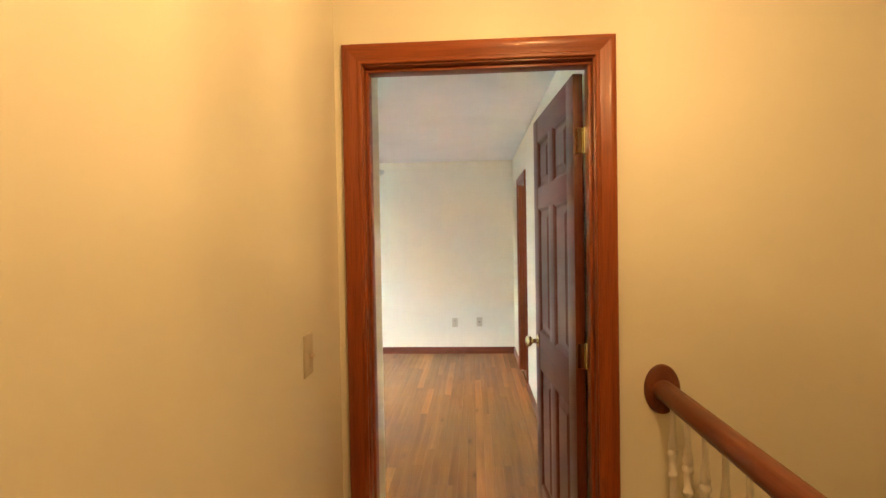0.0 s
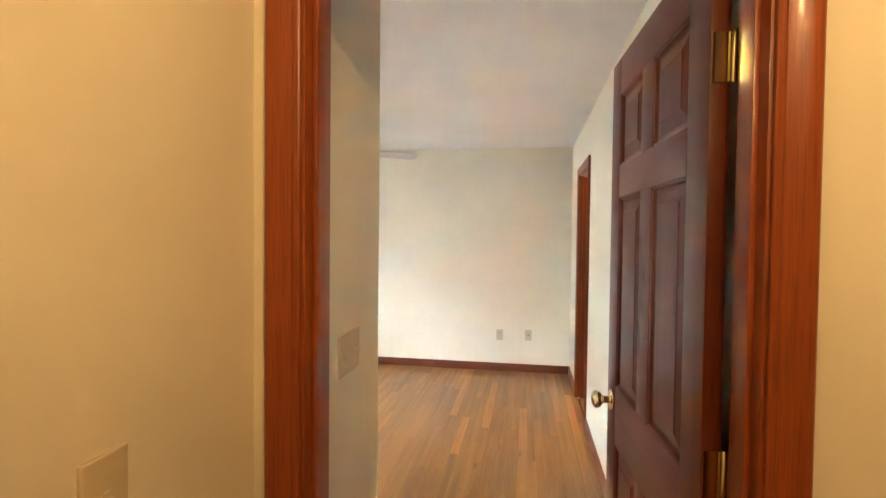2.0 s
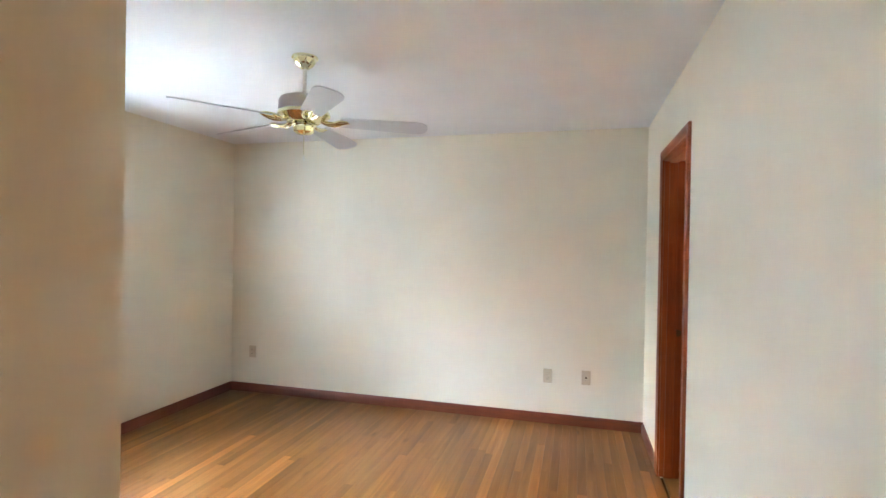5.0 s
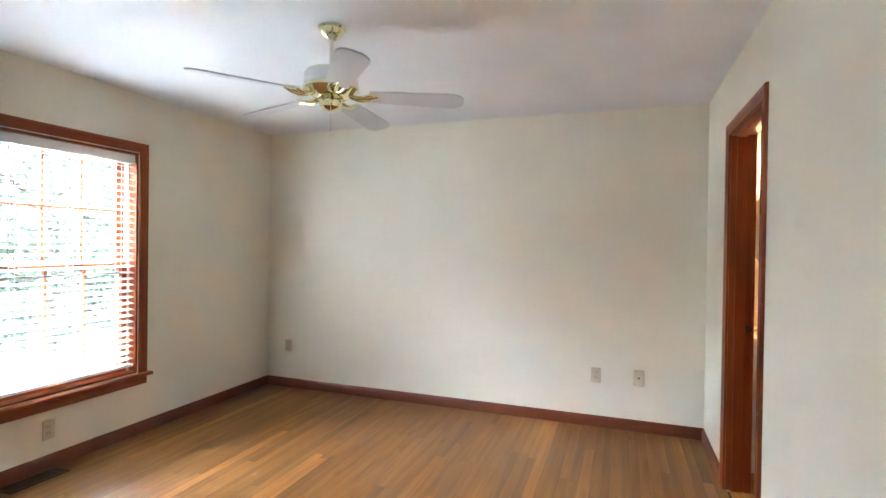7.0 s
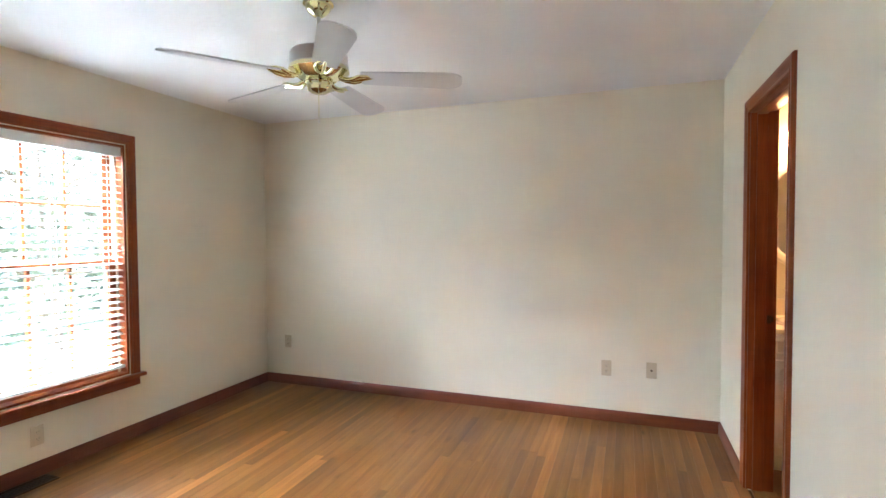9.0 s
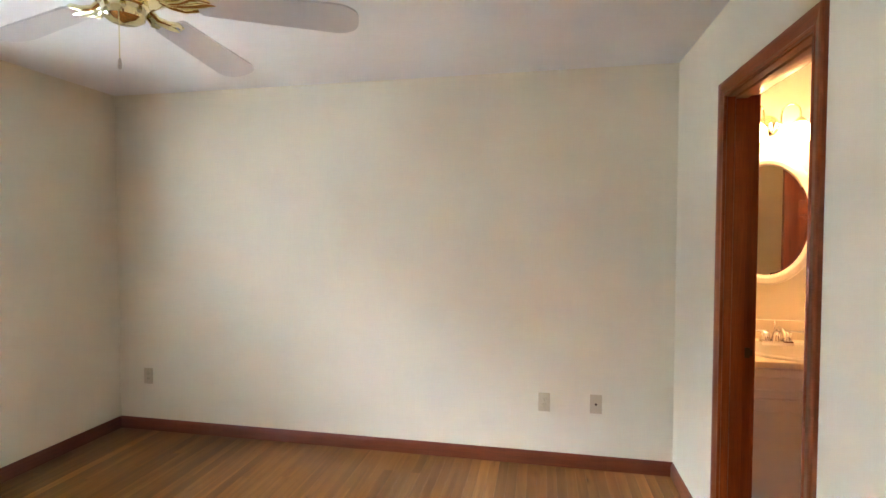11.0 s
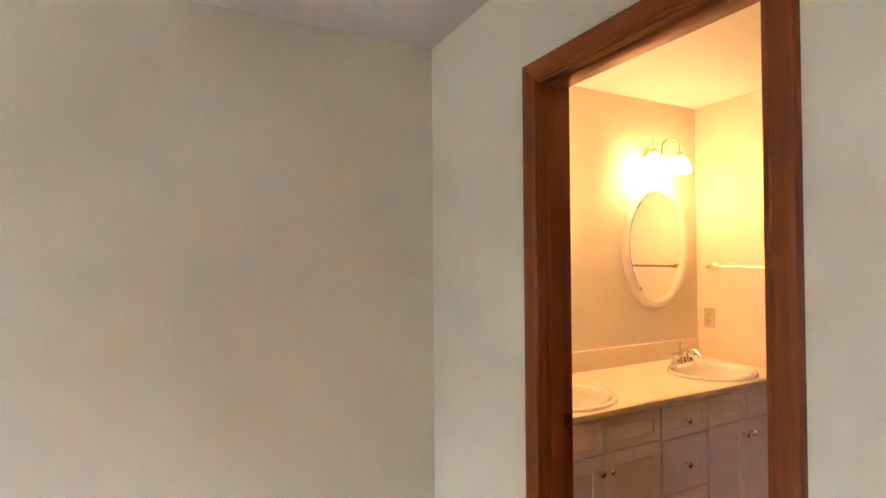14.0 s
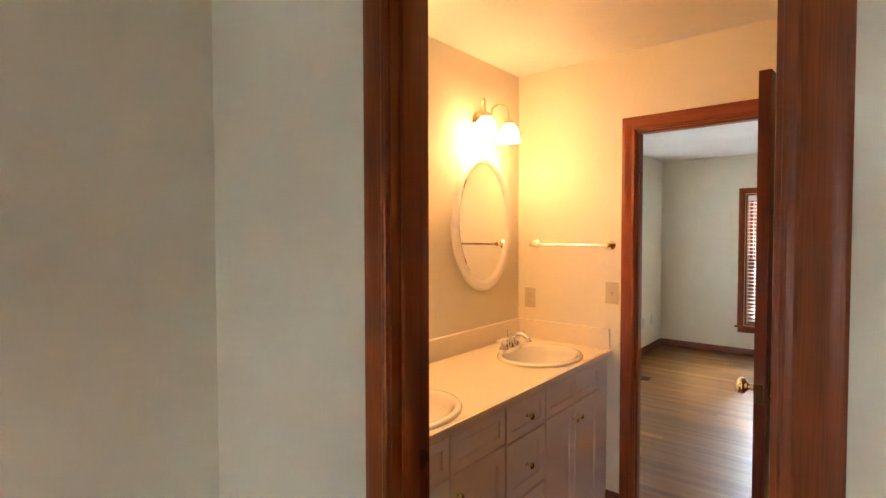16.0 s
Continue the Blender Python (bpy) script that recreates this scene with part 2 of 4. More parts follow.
# ---- plan ----
CEIL = 2.422
HX0, BX1, BX2 = -0.355, 0.60, 0.72            # passage's west face, bedroom's and bath's faces of the wall between them
WX, NY, SY = -3.21, 6.37, 2.51              # bedroom's west, north and south faces
DY0, DY1 = 1.73, 1.85                        # wall of the hall door
EX, EX2 = 2.432, 2.530                       # bath's east wall
R3E, R3N, R3S = 6.68, 6.776, 3.0               # far bedroom
ENTRY = (-0.257, 0.498)                       # clear width of the hall door
BATH = (4.886, 5.585)                        # clear width of the bath door
EAST = (4.961, 5.680)                        # clear width of the bath's second door
HEAD = 2.035
HEAD2 = 2.022                                # the bath door
HEAD3 = 1.972                                # the bath's second door
BATH_CEIL = 2.378
FAR_CEIL = 2.375
WIN = (4.085, 4.972, 0.437, 1.998)            # bedroom window
WIN3 = (4.94, 5.83, 0.36, 1.915)            # far bedroom's east window
WIN4 = (4.76, 5.65, 0.36, 1.965)            # far bedroom's north window
J = 0.018                                    # jamb board


def wall(name, label, *boxes):
    bm = bmesh.new()
    for b in boxes:
        box(bm, *b)
    return solid(name, bm, CREAM, label, "wall", "structure", smooth=0)


LOW = -0.10
wall("wall_hall_door", "cream painted wall around the hall door",
     (HX0, ENTRY[0] - J, DY0, DY1, LOW, CEIL), (ENTRY[1] + J, 1.95, DY0, DY1, LOW, CEIL), (ENTRY[0] - J, ENTRY[1] + J, DY0, DY1, HEAD + J, CEIL))
wall("wall_passage", "cream painted wall from hall into bedroom", (HX0 - 0.12, HX0, -1.5, SY, LOW, CEIL))
wall("wall_bedroom_south", "plain cream painted bedroom wall", (WX - 0.13, HX0 - 0.12, SY - 0.12, SY, LOW, CEIL))
wall("wall_bedroom_west", "cream painted wall with a window",
     (WX - 0.13, WX, SY, WIN[0], LOW, CEIL), (WX - 0.13, WX, WIN[1], NY, LOW, CEIL), (WX - 0.13, WX, WIN[0], WIN[1], LOW, WIN[2]), (WX - 0.13, WX, WIN[0], WIN[1], WIN[3], CEIL))
wall("wall_north", "plain cream painted wall with outlets", (WX - 0.13, EX2, NY, NY + 0.12, LOW, CEIL))
wall("wall_bedroom_east", "cream painted wall with the bath doorway",
     (BX1, BX2, DY1, BATH[0] - J, LOW, CEIL), (BX1, BX2, BATH[1] + J, NY, LOW, CEIL), (BX1, BX2, BATH[0] - J, BATH[1] + J, HEAD2 + J, CEIL))
wall("wall_bath_east", "cream painted bathroom wall with a second doorway",
     (EX, EX2, 3.6, EAST[0] - J, LOW, CEIL), (EX, EX2, EAST[1] + J, NY, LOW, CEIL), (EX, EX2, EAST[0] - J, EAST[1] + J, HEAD3 + J, CEIL))
wall("wall_bath_south", "plain cream bathroom wall", (BX2, EX2, 3.48, 3.6, LOW, CEIL))
wall("wall_far_room_north", "cream wall of the second bedroom with a window", (EX, WIN4[0], R3N, R3N + 0.13, LOW, CEIL), (WIN4[1], R3E + 0.13, R3N, R3N + 0.13, LOW, CEIL), (WIN4[0], WIN4[1], R3N, R3N + 0.13, LOW, WIN4[2]), (WIN4[0], WIN4[1], R3N, R3N + 0.13, WIN4[3], CEIL))
wall("wall_far_room_west", "plain cream wall beside the bathroom", (EX, EX2, NY + 0.12, R3N, LOW, CEIL), (EX, EX2, R3S, 3.48, LOW, CEIL))
wall("wall_far_room_south", "plain cream wall closing the second bedroom", (EX, R3E + 0.13, R3S - 0.12, R3S, LOW, CEIL))
wall("wall_far_room_east", "cream painted wall with a window",
     (R3E, R3E + 0.13, R3S, WIN3[0], LOW, CEIL), (R3E, R3E + 0.13, WIN3[1], R3N, LOW, CEIL), (R3E, R3E + 0.13, WIN3[0], WIN3[1], LOW, WIN3[2]), (R3E, R3E + 0.13, WIN3[0], WIN3[1], WIN3[3], CEIL))
wall("wall_hall_south", "plain cream wall at the hall's end", (HX0 - 0.12, 2.07, -1.62, -1.5, LOW, CEIL))
wall("wall_stair_east", "plain cream wall of the stairwell", (1.95, 2.07, -1.5, DY1, -1.3, CEIL))
wall("wall_stair_low", "plain cream wall below the landing", (0.78, 0.80, -1.5, DY0, -1.3, -0.1), (0.80, 1.95, DY0, DY1, -1.3, LOW), (0.80, 1.95, -1.62, -1.5, -1.3, LOW))


def ceiling(name, *boxes, z=CEIL):
    bm = bmesh.new()
    for b in boxes:
        box(bm, *b, z, CEIL + 0.1)
    solid(name, bm, WHITE_CEIL, "white stippled plaster ceiling", "ceiling", "structure", smooth=0)


ceiling("ceiling_bedroom", (WX - 0.13, BX1 + 0.06, SY - 0.12, NY + 0.12), (HX0 - 0.12, BX1 + 0.06, DY1 - 0.06, SY - 0.12))
ceiling("ceiling_hall", (HX0 - 0.12, 2.07, -1.62, DY1 - 0.06))
ceiling("ceiling_bath", (BX2, EX, 3.6, NY), z=BATH_CEIL)
ceiling("ceiling_void", (BX1 + 0.06, EX + 0.06, DY1 - 0.06, 3.6))
ceiling("ceiling_far_room", (EX + 0.06, R3E + 0.13, R3S - 0.12, R3N + 0.12), z=FAR_CEIL)

solid("floor_hall", boxed(HX0, 0.80, -1.5, DY1 - 0.06, -0.10, -0.014), SUBFLOOR, "dark underfloor below the hall boards", "floor", "structure", smooth=0)
FLOOR = solid("floor_bedroom", box(boxed(WX, BX1, SY, NY, -0.10, -0.014), HX0, BX1, DY1 - 0.06, SY, -0.10, -0.014), SUBFLOOR, "golden oak strip floor, satin varnished", "floor", "structure", smooth=0)
solid("floor_bath", boxed(BX1, EX + 0.06, 3.6, NY, -0.10, -0.014), SUBFLOOR, "oak strip bathroom floor in warm light", "floor", "structure", smooth=0)
FLOOR3 = solid("floor_far_room", boxed(EX + 0.06, R3E, R3S, R3N, -0.10, -0.014), SUBFLOOR, "oak strip floor of the second bedroom", "floor", "structure", smooth=0)
solid("floor_stairwell", boxed(0.80, 1.95, -1.5, DY0, -1.4, -1.3), VINYL_FLOOR, "dark floor deep in the stairwell", "floor", "structure", smooth=0)


# ---- baseboards ----
def baseboard(x0, y0, x1, y1, side):
    """A stained board from one corner to the other; side: the way it faces."""
    along_x = abs(x1 - x0) > abs(y1 - y0)
    length = abs(x1 - x0) if along_x else abs(y1 - y0)
    bm = bmesh.new()
    prof = [(0, 0), (0.014, 0), (0.014, 0.062), (0.011, 0.070), (0.0085, 0.078), (0.004, 0.084), (0, 0.084)]
    rows = [[bm.verts.new((s * length / 2, -p, z)) for p, z in prof] for s in (-1, 1)]
    n = len(prof)
    for i in range(n):
        bm.faces.new((rows[0][i], rows[0][(i + 1) % n], rows[1][(i + 1) % n], rows[1][i]))
    bm.faces.new(rows[0]), bm.faces.new(rows[1][::-1])
    turn = {"s": 0, "n": 180, "w": -90, "e": 90}[side]
    solid("baseboard", bm, BASE_WOOD, "dark reddish stained wooden baseboard", "baseboard", "structure", matrix=pose((x0 + x1) / 2, (y0 + y1) / 2, 0, 0, 0, turn), smooth=30)


C = 0.07
baseboard(WX, NY, BX1, NY, "s")
baseboard(WX, SY, WX, NY - 0.0145, "e")
baseboard(WX + 0.0145, SY, HX0, SY, "n")
baseboard(BX1, DY1 + 0.02, BX1, BATH[0] - C, "w")
baseboard(BX1, BATH[1] + C, BX1, NY - 0.0145, "w")
baseboard(HX0, DY1 + 0.02, HX0, SY, "e")
baseboard(HX0, -1.5, HX0, DY0 - 0.02, "e")
baseboard(EX, EAST[1] + C, EX, 5.842, "w")
baseboard(EX, 3.6, EX, EAST[0] - C, "w")
baseboard(EX2 + 0.0, R3N, R3E, R3N, "s")
baseboard(R3E, R3S, R3E, R3N - 0.0145, "w")


# ---- doors ----
CASING = [(0.0, 0.0), (0.0, 0.010), (0.003, 0.012), (0.011, 0.012), (0.015, 0.0095), (0.030, 0.012), (0.043, 0.016), (0.055, 0.018), (0.061, 0.0165), (0.065, 0.012), (0.065, 0.0)]


def casing(parent, width, height, y, facing, foot=0.0):
    """Moulded boards round three sides of an opening, in the parent's axes; facing -1 stands proud to -y."""
    reveal = 0.005
    paths = {"left": [], "head": [], "right": []}
    for u, v in CASING:
        u, py = u + reveal, y + facing * v
        paths["left"].append(((-width / 2 - u, py, foot), (-width / 2 - u, py, height + u)))
        paths["head"].append(((-width / 2 - u, py, height + u), (width / 2 + u, py, height + u)))
        paths["right"].append(((width / 2 + u, py, height + u), (width / 2 + u, py, foot)))
    for key, rows in paths.items():
        bm = bmesh.new()
        vs = [[bm.verts.new(p) for p in row] for row in rows]
        n = len(vs)
        for i in range(n):
            a, b = vs[i], vs[(i + 1) % n]
            bm.faces.new((a[0], a[1], b[1], b[0]))
        bm.faces.new([v[0] for v in vs]), bm.faces.new([v[1] for v in vs][::-1])
        part("casing", bm, STAIN_H if key == "head" else STAIN_V, parent, smooth=25)


def lining(parent, width, height, depth, stop_from, stop_to):
    """Jamb boards and door stops in an opening whose wall runs from y=0 to y=depth."""
    e = 0.001
    for s in (-1, 1):
        part("jamb", boxed(*sorted((s * width / 2, s * (width / 2 + J - e))), e, depth - e, 0, height, bevel=0.0015), STAIN_V, parent)
        part("door_stop", boxed(*sorted((s * (width / 2 - 0.011), s * (width / 2 - 0.0005))), stop_from, stop_to, 0, height - 0.012, bevel=0.003), STAIN_V, parent)
    part("head_jamb", boxed(-width / 2 - J + e, width / 2 + J - e, e, depth - e, height, height + J - e, bevel=0.0015), STAIN_H, parent)
    part("door_stop", boxed(-width / 2, width / 2, stop_from, stop_to, height - 0.011, height - 0.0005, bevel=0.003), STAIN_H, parent)


def knob(parent, x, y, z, facing):
    bm = bmesh.new()
    turn = Matrix.Translation((x, y, z)) @ Matrix.Rotation(radians(90 if facing < 0 else -90), 4, "X")
    lathe(bm, [(0, 0), (0.032, 0), (0.033, 0.004), (0.026, 0.009), (0.012, 0.011), (0.011, 0.028), (0.015, 0.033), (0.026, 0.040), (0.0285, 0.050), (0.026, 0.058), (0.015, 0.064), (0, 0.065)], 24, turn)
    part("door_knob", bm, BRASS, parent, "polished brass knob with round rose", 60)


def leaf(parent, width, height, thick=0.035):
    """A six-panel leaf: hinge edge at x=0, running to -x, between y=-thick and y=0."""
    st, mid = 0.105, 0.095
    pw = (width - 2 * st - mid) / 2
    rails = [(0, 0.225), (0.80, 0.985), (1.585, 1.685), (height - 0.115, height)]
    door = part("leaf", boxed(-st, 0, -thick, 0, 0, height, bevel=0.0015), DOOR_V, parent, "dark mahogany six-panel door leaf, open")
    part("stile", boxed(-width, -width + st, -thick, 0, 0, height, bevel=0.0015), DOOR_V, door)
    for a, b in rails:
        part("rail", boxed(-width + st, -st, -thick, 0, a, b, bevel=0.0012), DOOR_H, door)
    for (_, z0), (z1, _) in zip(rails, rails[1:]):
        part("mullion", boxed(-width / 2 - mid / 2, -width / 2 + mid / 2, -thick, 0, z0, z1, bevel=0.0012), DOOR_V, door)
        for x0 in (-width + st, -width / 2 + mid / 2):
            bm = bmesh.new()
            for y, s in ((-thick, 1), (0.0, -1)):
                rings = []
                for inset, deep in ((0.0, 0.002), (0.006, 0.004), (0.010, 0.011), (0.018, 0.012), (0.046, 0.005), (0.049, 0.003)):
                    rings.append([bm.verts.new(p) for p in ((x0 + inset, y + s * deep, z0 + inset), (x0 + pw - inset, y + s * deep, z0 + inset), (x0 + pw - inset, y + s * deep, z1 - inset), (x0 + inset, y + s * deep, z1 - inset))])
                for a, b in zip(rings, rings[1:]):
                    for i in range(4):
                        bm.faces.new((a[i], a[(i + 1) % 4], b[(i + 1) % 4], b[i]))
                bm.faces.new(rings[-1])
            part("panel", bm, DOOR_V, door, smooth=0)
    knob(door, -width + 0.065, -thick, 0.93, -1)
    knob(door, -width + 0.065, 0.0, 0.93, 1)
    part("latch", boxed(-width - 0.0015, -width + 0.001, -thick + 0.006, -0.006, 0.90, 0.96), BRASS, door)
    for z in (0.28, 1.02, height - 0.235):
        bm = boxed(-0.001, 0.0016, -thick + 0.004, -0.001, z - 0.045, z + 0.045)
        box(bm, 0.0, 0.006, -0.003, 0.0015, z - 0.045, z + 0.045)
        lathe(bm, [(0, -0.049), (0.004, -0.048), (0.0062, -0.045), (0.0062, 0.045), (0.004, 0.048), (0, 0.049)], 12, Matrix.Translation((0.004, 0.005, z)))
        part("hinge", bm, BRASS, door, "polished brass butt hinge")
    return door


def doorway(name, label, centre, width, yaw, depth, stop, swing=None, head=HEAD):
    d = thing(name, label, "door", pose(centre[0], centre[1], 0, 0, 0, yaw), kind="structure")
    lining(d, width, head, depth, *stop)
    casing(d, width, head, 0.0, -1)
    casing(d, width, head, depth, 1)
    if swing is not None:
        ob = leaf(d, width + 0.015, HEAD - 0.012)
        ob.matrix_basis = pose(width / 2 - 0.003, depth + 0.026, 0.008, 0, 0, -swing)
    return d


# the hall door opens into the bedroom; the bath's second door opens into the bath
doorway("door_1", "open mahogany six-panel door in stained casing", ((ENTRY[0] + ENTRY[1]) / 2, DY0), ENTRY[1] - ENTRY[0], 0, DY1 - DY0, (0.030, 0.082), 86.5)
strike_door = doorway("door_2", "bath doorway with reddish stained wooden casing", (BX1, (BATH[0] + BATH[1]) / 2), BATH[1] - BATH[0], -90, BX2 - BX1, (0.030, 0.080), None, HEAD2)
part("strike_plate", box(boxed(-(BATH[1] - BATH[0]) / 2 - 0.001, -(BATH[1] - BATH[0]) / 2 + 0.0015, 0.088, 0.108, 0.905, 0.95), -(BATH[1] - BATH[0]) / 2 - 0.001, -(BATH[1] - BATH[0]) / 2 + 0.002, 0.104, 0.1185, 0.914, 0.942), STEEL_DARK, strike_door)
doorway("door_3", "open mahogany six-panel door with brass knob", (EX2, (EAST[0] + EAST[1]) / 2), EAST[1] - EAST[0], 90, EX2 - EX, (0.030, 0.080), None, HEAD3)
ob = leaf(bpy.data.objects["door_3"], EAST[1] - EAST[0] - 0.006, HEAD3 - 0.012)
ob.matrix_basis = pose(-(EAST[1] - EAST[0]) / 2 + 0.003, EX2 - EX + 0.010, 0.008, 0, 0, 85) @ Matrix.Scale(-1, 4, (1, 0, 0))

EH = (EAST[1] - EAST[0]) / 2
part("strike_plate", boxed(EH - 0.0022, EH + 0.001, 0.066, 0.090, 0.915, 0.972, bevel=0.0008), BRASS, bpy.data.objects["door_3"])

# ---- windows and blinds ----
def window(name, matrix, y0, y1, z0, z1):
    """A double-hung sash window. In its own axes the room lies at -y, the wall from y=0 to y=0.13."""
    w, mid = y1 - y0, (z0 + z1) / 2 - 0.012
    win = thing(name, "double-hung window with reddish stained wooden frame", "window", matrix, kind="structure")
    casing(win, w, z1, 0.0, -1, foot=z0 - 0.002)
    part("window_sill", boxed(-w / 2 - 0.095, w / 2 + 0.095, -0.045, 0.0, z0 - 0.026, z0 - 0.002, bevel=0.006), STAIN_H, win)
    part("sill_board", boxed(-w / 2 + 0.001, w / 2 - 0.001, 0.001, 0.129, z0 + 0.001, z0 + 0.016), STAIN_H, win)
    part("apron", boxed(-w / 2 - 0.065, w / 2 + 0.065, -0.016, -0.0005, z0 - 0.085, z0 - 0.027, bevel=0.004), STAIN_H, win)
    for s in (-1, 1):
        part("window_jamb", boxed(*sorted((s * (w / 2 - 0.016), s * (w / 2 - 0.001))), 0.001, 0.064, z0 + 0.017, z1 - 0.001), STAIN_V, win)
        part("jamb_liner", boxed(*sorted((s * (w / 2 - 0.030), s * (w / 2 - 0.001))), 0.065, 0.137, z0 + 0.017, z1 - 0.001), LINER, win, "tan vinyl jamb liner")
    part("head_jamb", boxed(-w / 2 + 0.017, w / 2 - 0.017, 0.001, 0.129, z1 - 0.016, z1 - 0.001), STAIN_H, win)
    hw = w / 2 - 0.031
    for low, high, y in ((z0 + 0.017, mid + 0.018, 0.070), (mid - 0.018, z1 - 0.017, 0.104)):
        sash = part("sash", boxed(-hw, -hw + 0.058, y, y + 0.032, low, high, bevel=0.003), STAIN_V, win)
        part("sash_stile", boxed(hw - 0.058, hw, y, y + 0.032, low, high, bevel=0.003), STAIN_V, sash)
        bottom = 0.065 if low < mid - 0.1 else 0.036
        part("sash_rail", boxed(-hw + 0.058, hw - 0.058, y, y + 0.032, low, low + bottom, bevel=0.003), STAIN_H, sash)
        part("sash_rail", boxed(-hw + 0.058, hw - 0.058, y, y + 0.032, high - 0.036, high, bevel=0.003), STAIN_H, sash)
        for k in (1, 2):
            x = -hw + 0.058 + k * (2 * hw - 0.116) / 3
            part("muntin", boxed(x - 0.008, x + 0.008, y + 0.004, y + 0.028, low + bottom, high - 0.036), STAIN_V, sash)
        z = (low + bottom + high - 0.036) / 2
        part("muntin", boxed(-hw + 0.058, hw - 0.058, y + 0.005, y + 0.027, z - 0.008, z + 0.008), STAIN_H, sash)
        pane = part("pane", boxed(-hw + 0.054, hw - 0.054, y + 0.0145, y + 0.0175, low + bottom - 0.004, high - 0.032), GLASS, sash)
        pane.visible_shadow = False


def blind(matrix, y0, y1, z0, z1, label):
    w = y1 - y0 - 0.046
    b = thing("window_blind", label, "blind", matrix, group="window blinds")
    part("headrail", boxed(-w / 2, w / 2, 0.006, 0.062, z1 - 0.078, z1 - 0.020, bevel=0.004), BLIND_WHITE, b)
    n = int((z1 - z0 - 0.135) / 0.0435)
    bm = bmesh.new()
    rows = []
    for k in range(7):
        u = k / 6 - 0.5
        rows.append([bm.verts.new((x, u * 0.05, 0.0028 * (1 - 4 * u * u) + dz)) for x in (-w / 2, w / 2) for dz in (0, 0.0026)])
    for a, c in zip(rows, rows[1:]):
        bm.faces.new((a[1], a[3], c[3], c[1])), bm.faces.new((a[0], c[0], c[2], a[2]))
        bm.faces.new((a[0], a[1], c[1], c[0])), bm.faces.new((a[2], c[2], c[3], a[3]))
    bm.faces.new((rows[0][0], rows[0][2], rows[0][3], rows[0][1])), bm.faces.new((rows[-1][0], rows[-1][1], rows[-1][3], rows[-1][2]))
    slat_mesh = mesh_of("slat", bm, BLIND_WHITE)
    for k in range(n):
        s = new("slat", slat_mesh)
        s.parent = b
        s.matrix_basis = pose(0, 0.035, z1 - 0.105 - k * 0.0435, random.uniform(7, 10), random.uniform(-0.15, 0.15), 0)
    bottom = z1 - 0.105 - n * 0.0435
    part("bottom_rail", boxed(-w / 2, w / 2, 0.010, 0.060, bottom - 0.012, bottom + 0.008, bevel=0.004), BLIND_WHITE, b)
    for x in (-w / 2 + 0.10, 0.0, w / 2 - 0.10):
        for y in (0.008, 0.062):
            part("ladder_cord", tube(bmesh.new(), [(x, y, bottom), (x, y, z1 - 0.05)], 0.0013, 6), BLIND_WHITE, b)
    part("tilt_wand", tube(bmesh.new(), [(-w / 2 + 0.06, 0.0, z1 - 0.08), (-w / 2 + 0.06, -0.004, z1 - 0.75)], 0.004, 8), BLIND_WHITE, b)


NORTH_FACE = pose((WIN4[0] + WIN4[1]) / 2, R3N, 0)
WEST_FACE = pose(WX, (WIN[0] + WIN[1]) / 2, 0, 0, 0, 90)
EAST_FACE = pose(R3E, (WIN3[0] + WIN3[1]) / 2, 0, 0, 0, -90)
window("window_1", WEST_FACE, *WIN)
window("window_2", EAST_FACE, *WIN3)
window("window_3", NORTH_FACE, *WIN4)
blind(NORTH_FACE, *WIN4, "white slatted blind beside the far corner")
blind(WEST_FACE, *WIN, "white slatted blind lowered and open in the window")
blind(EAST_FACE, *WIN3, "white slatted blind in the second bedroom's window")


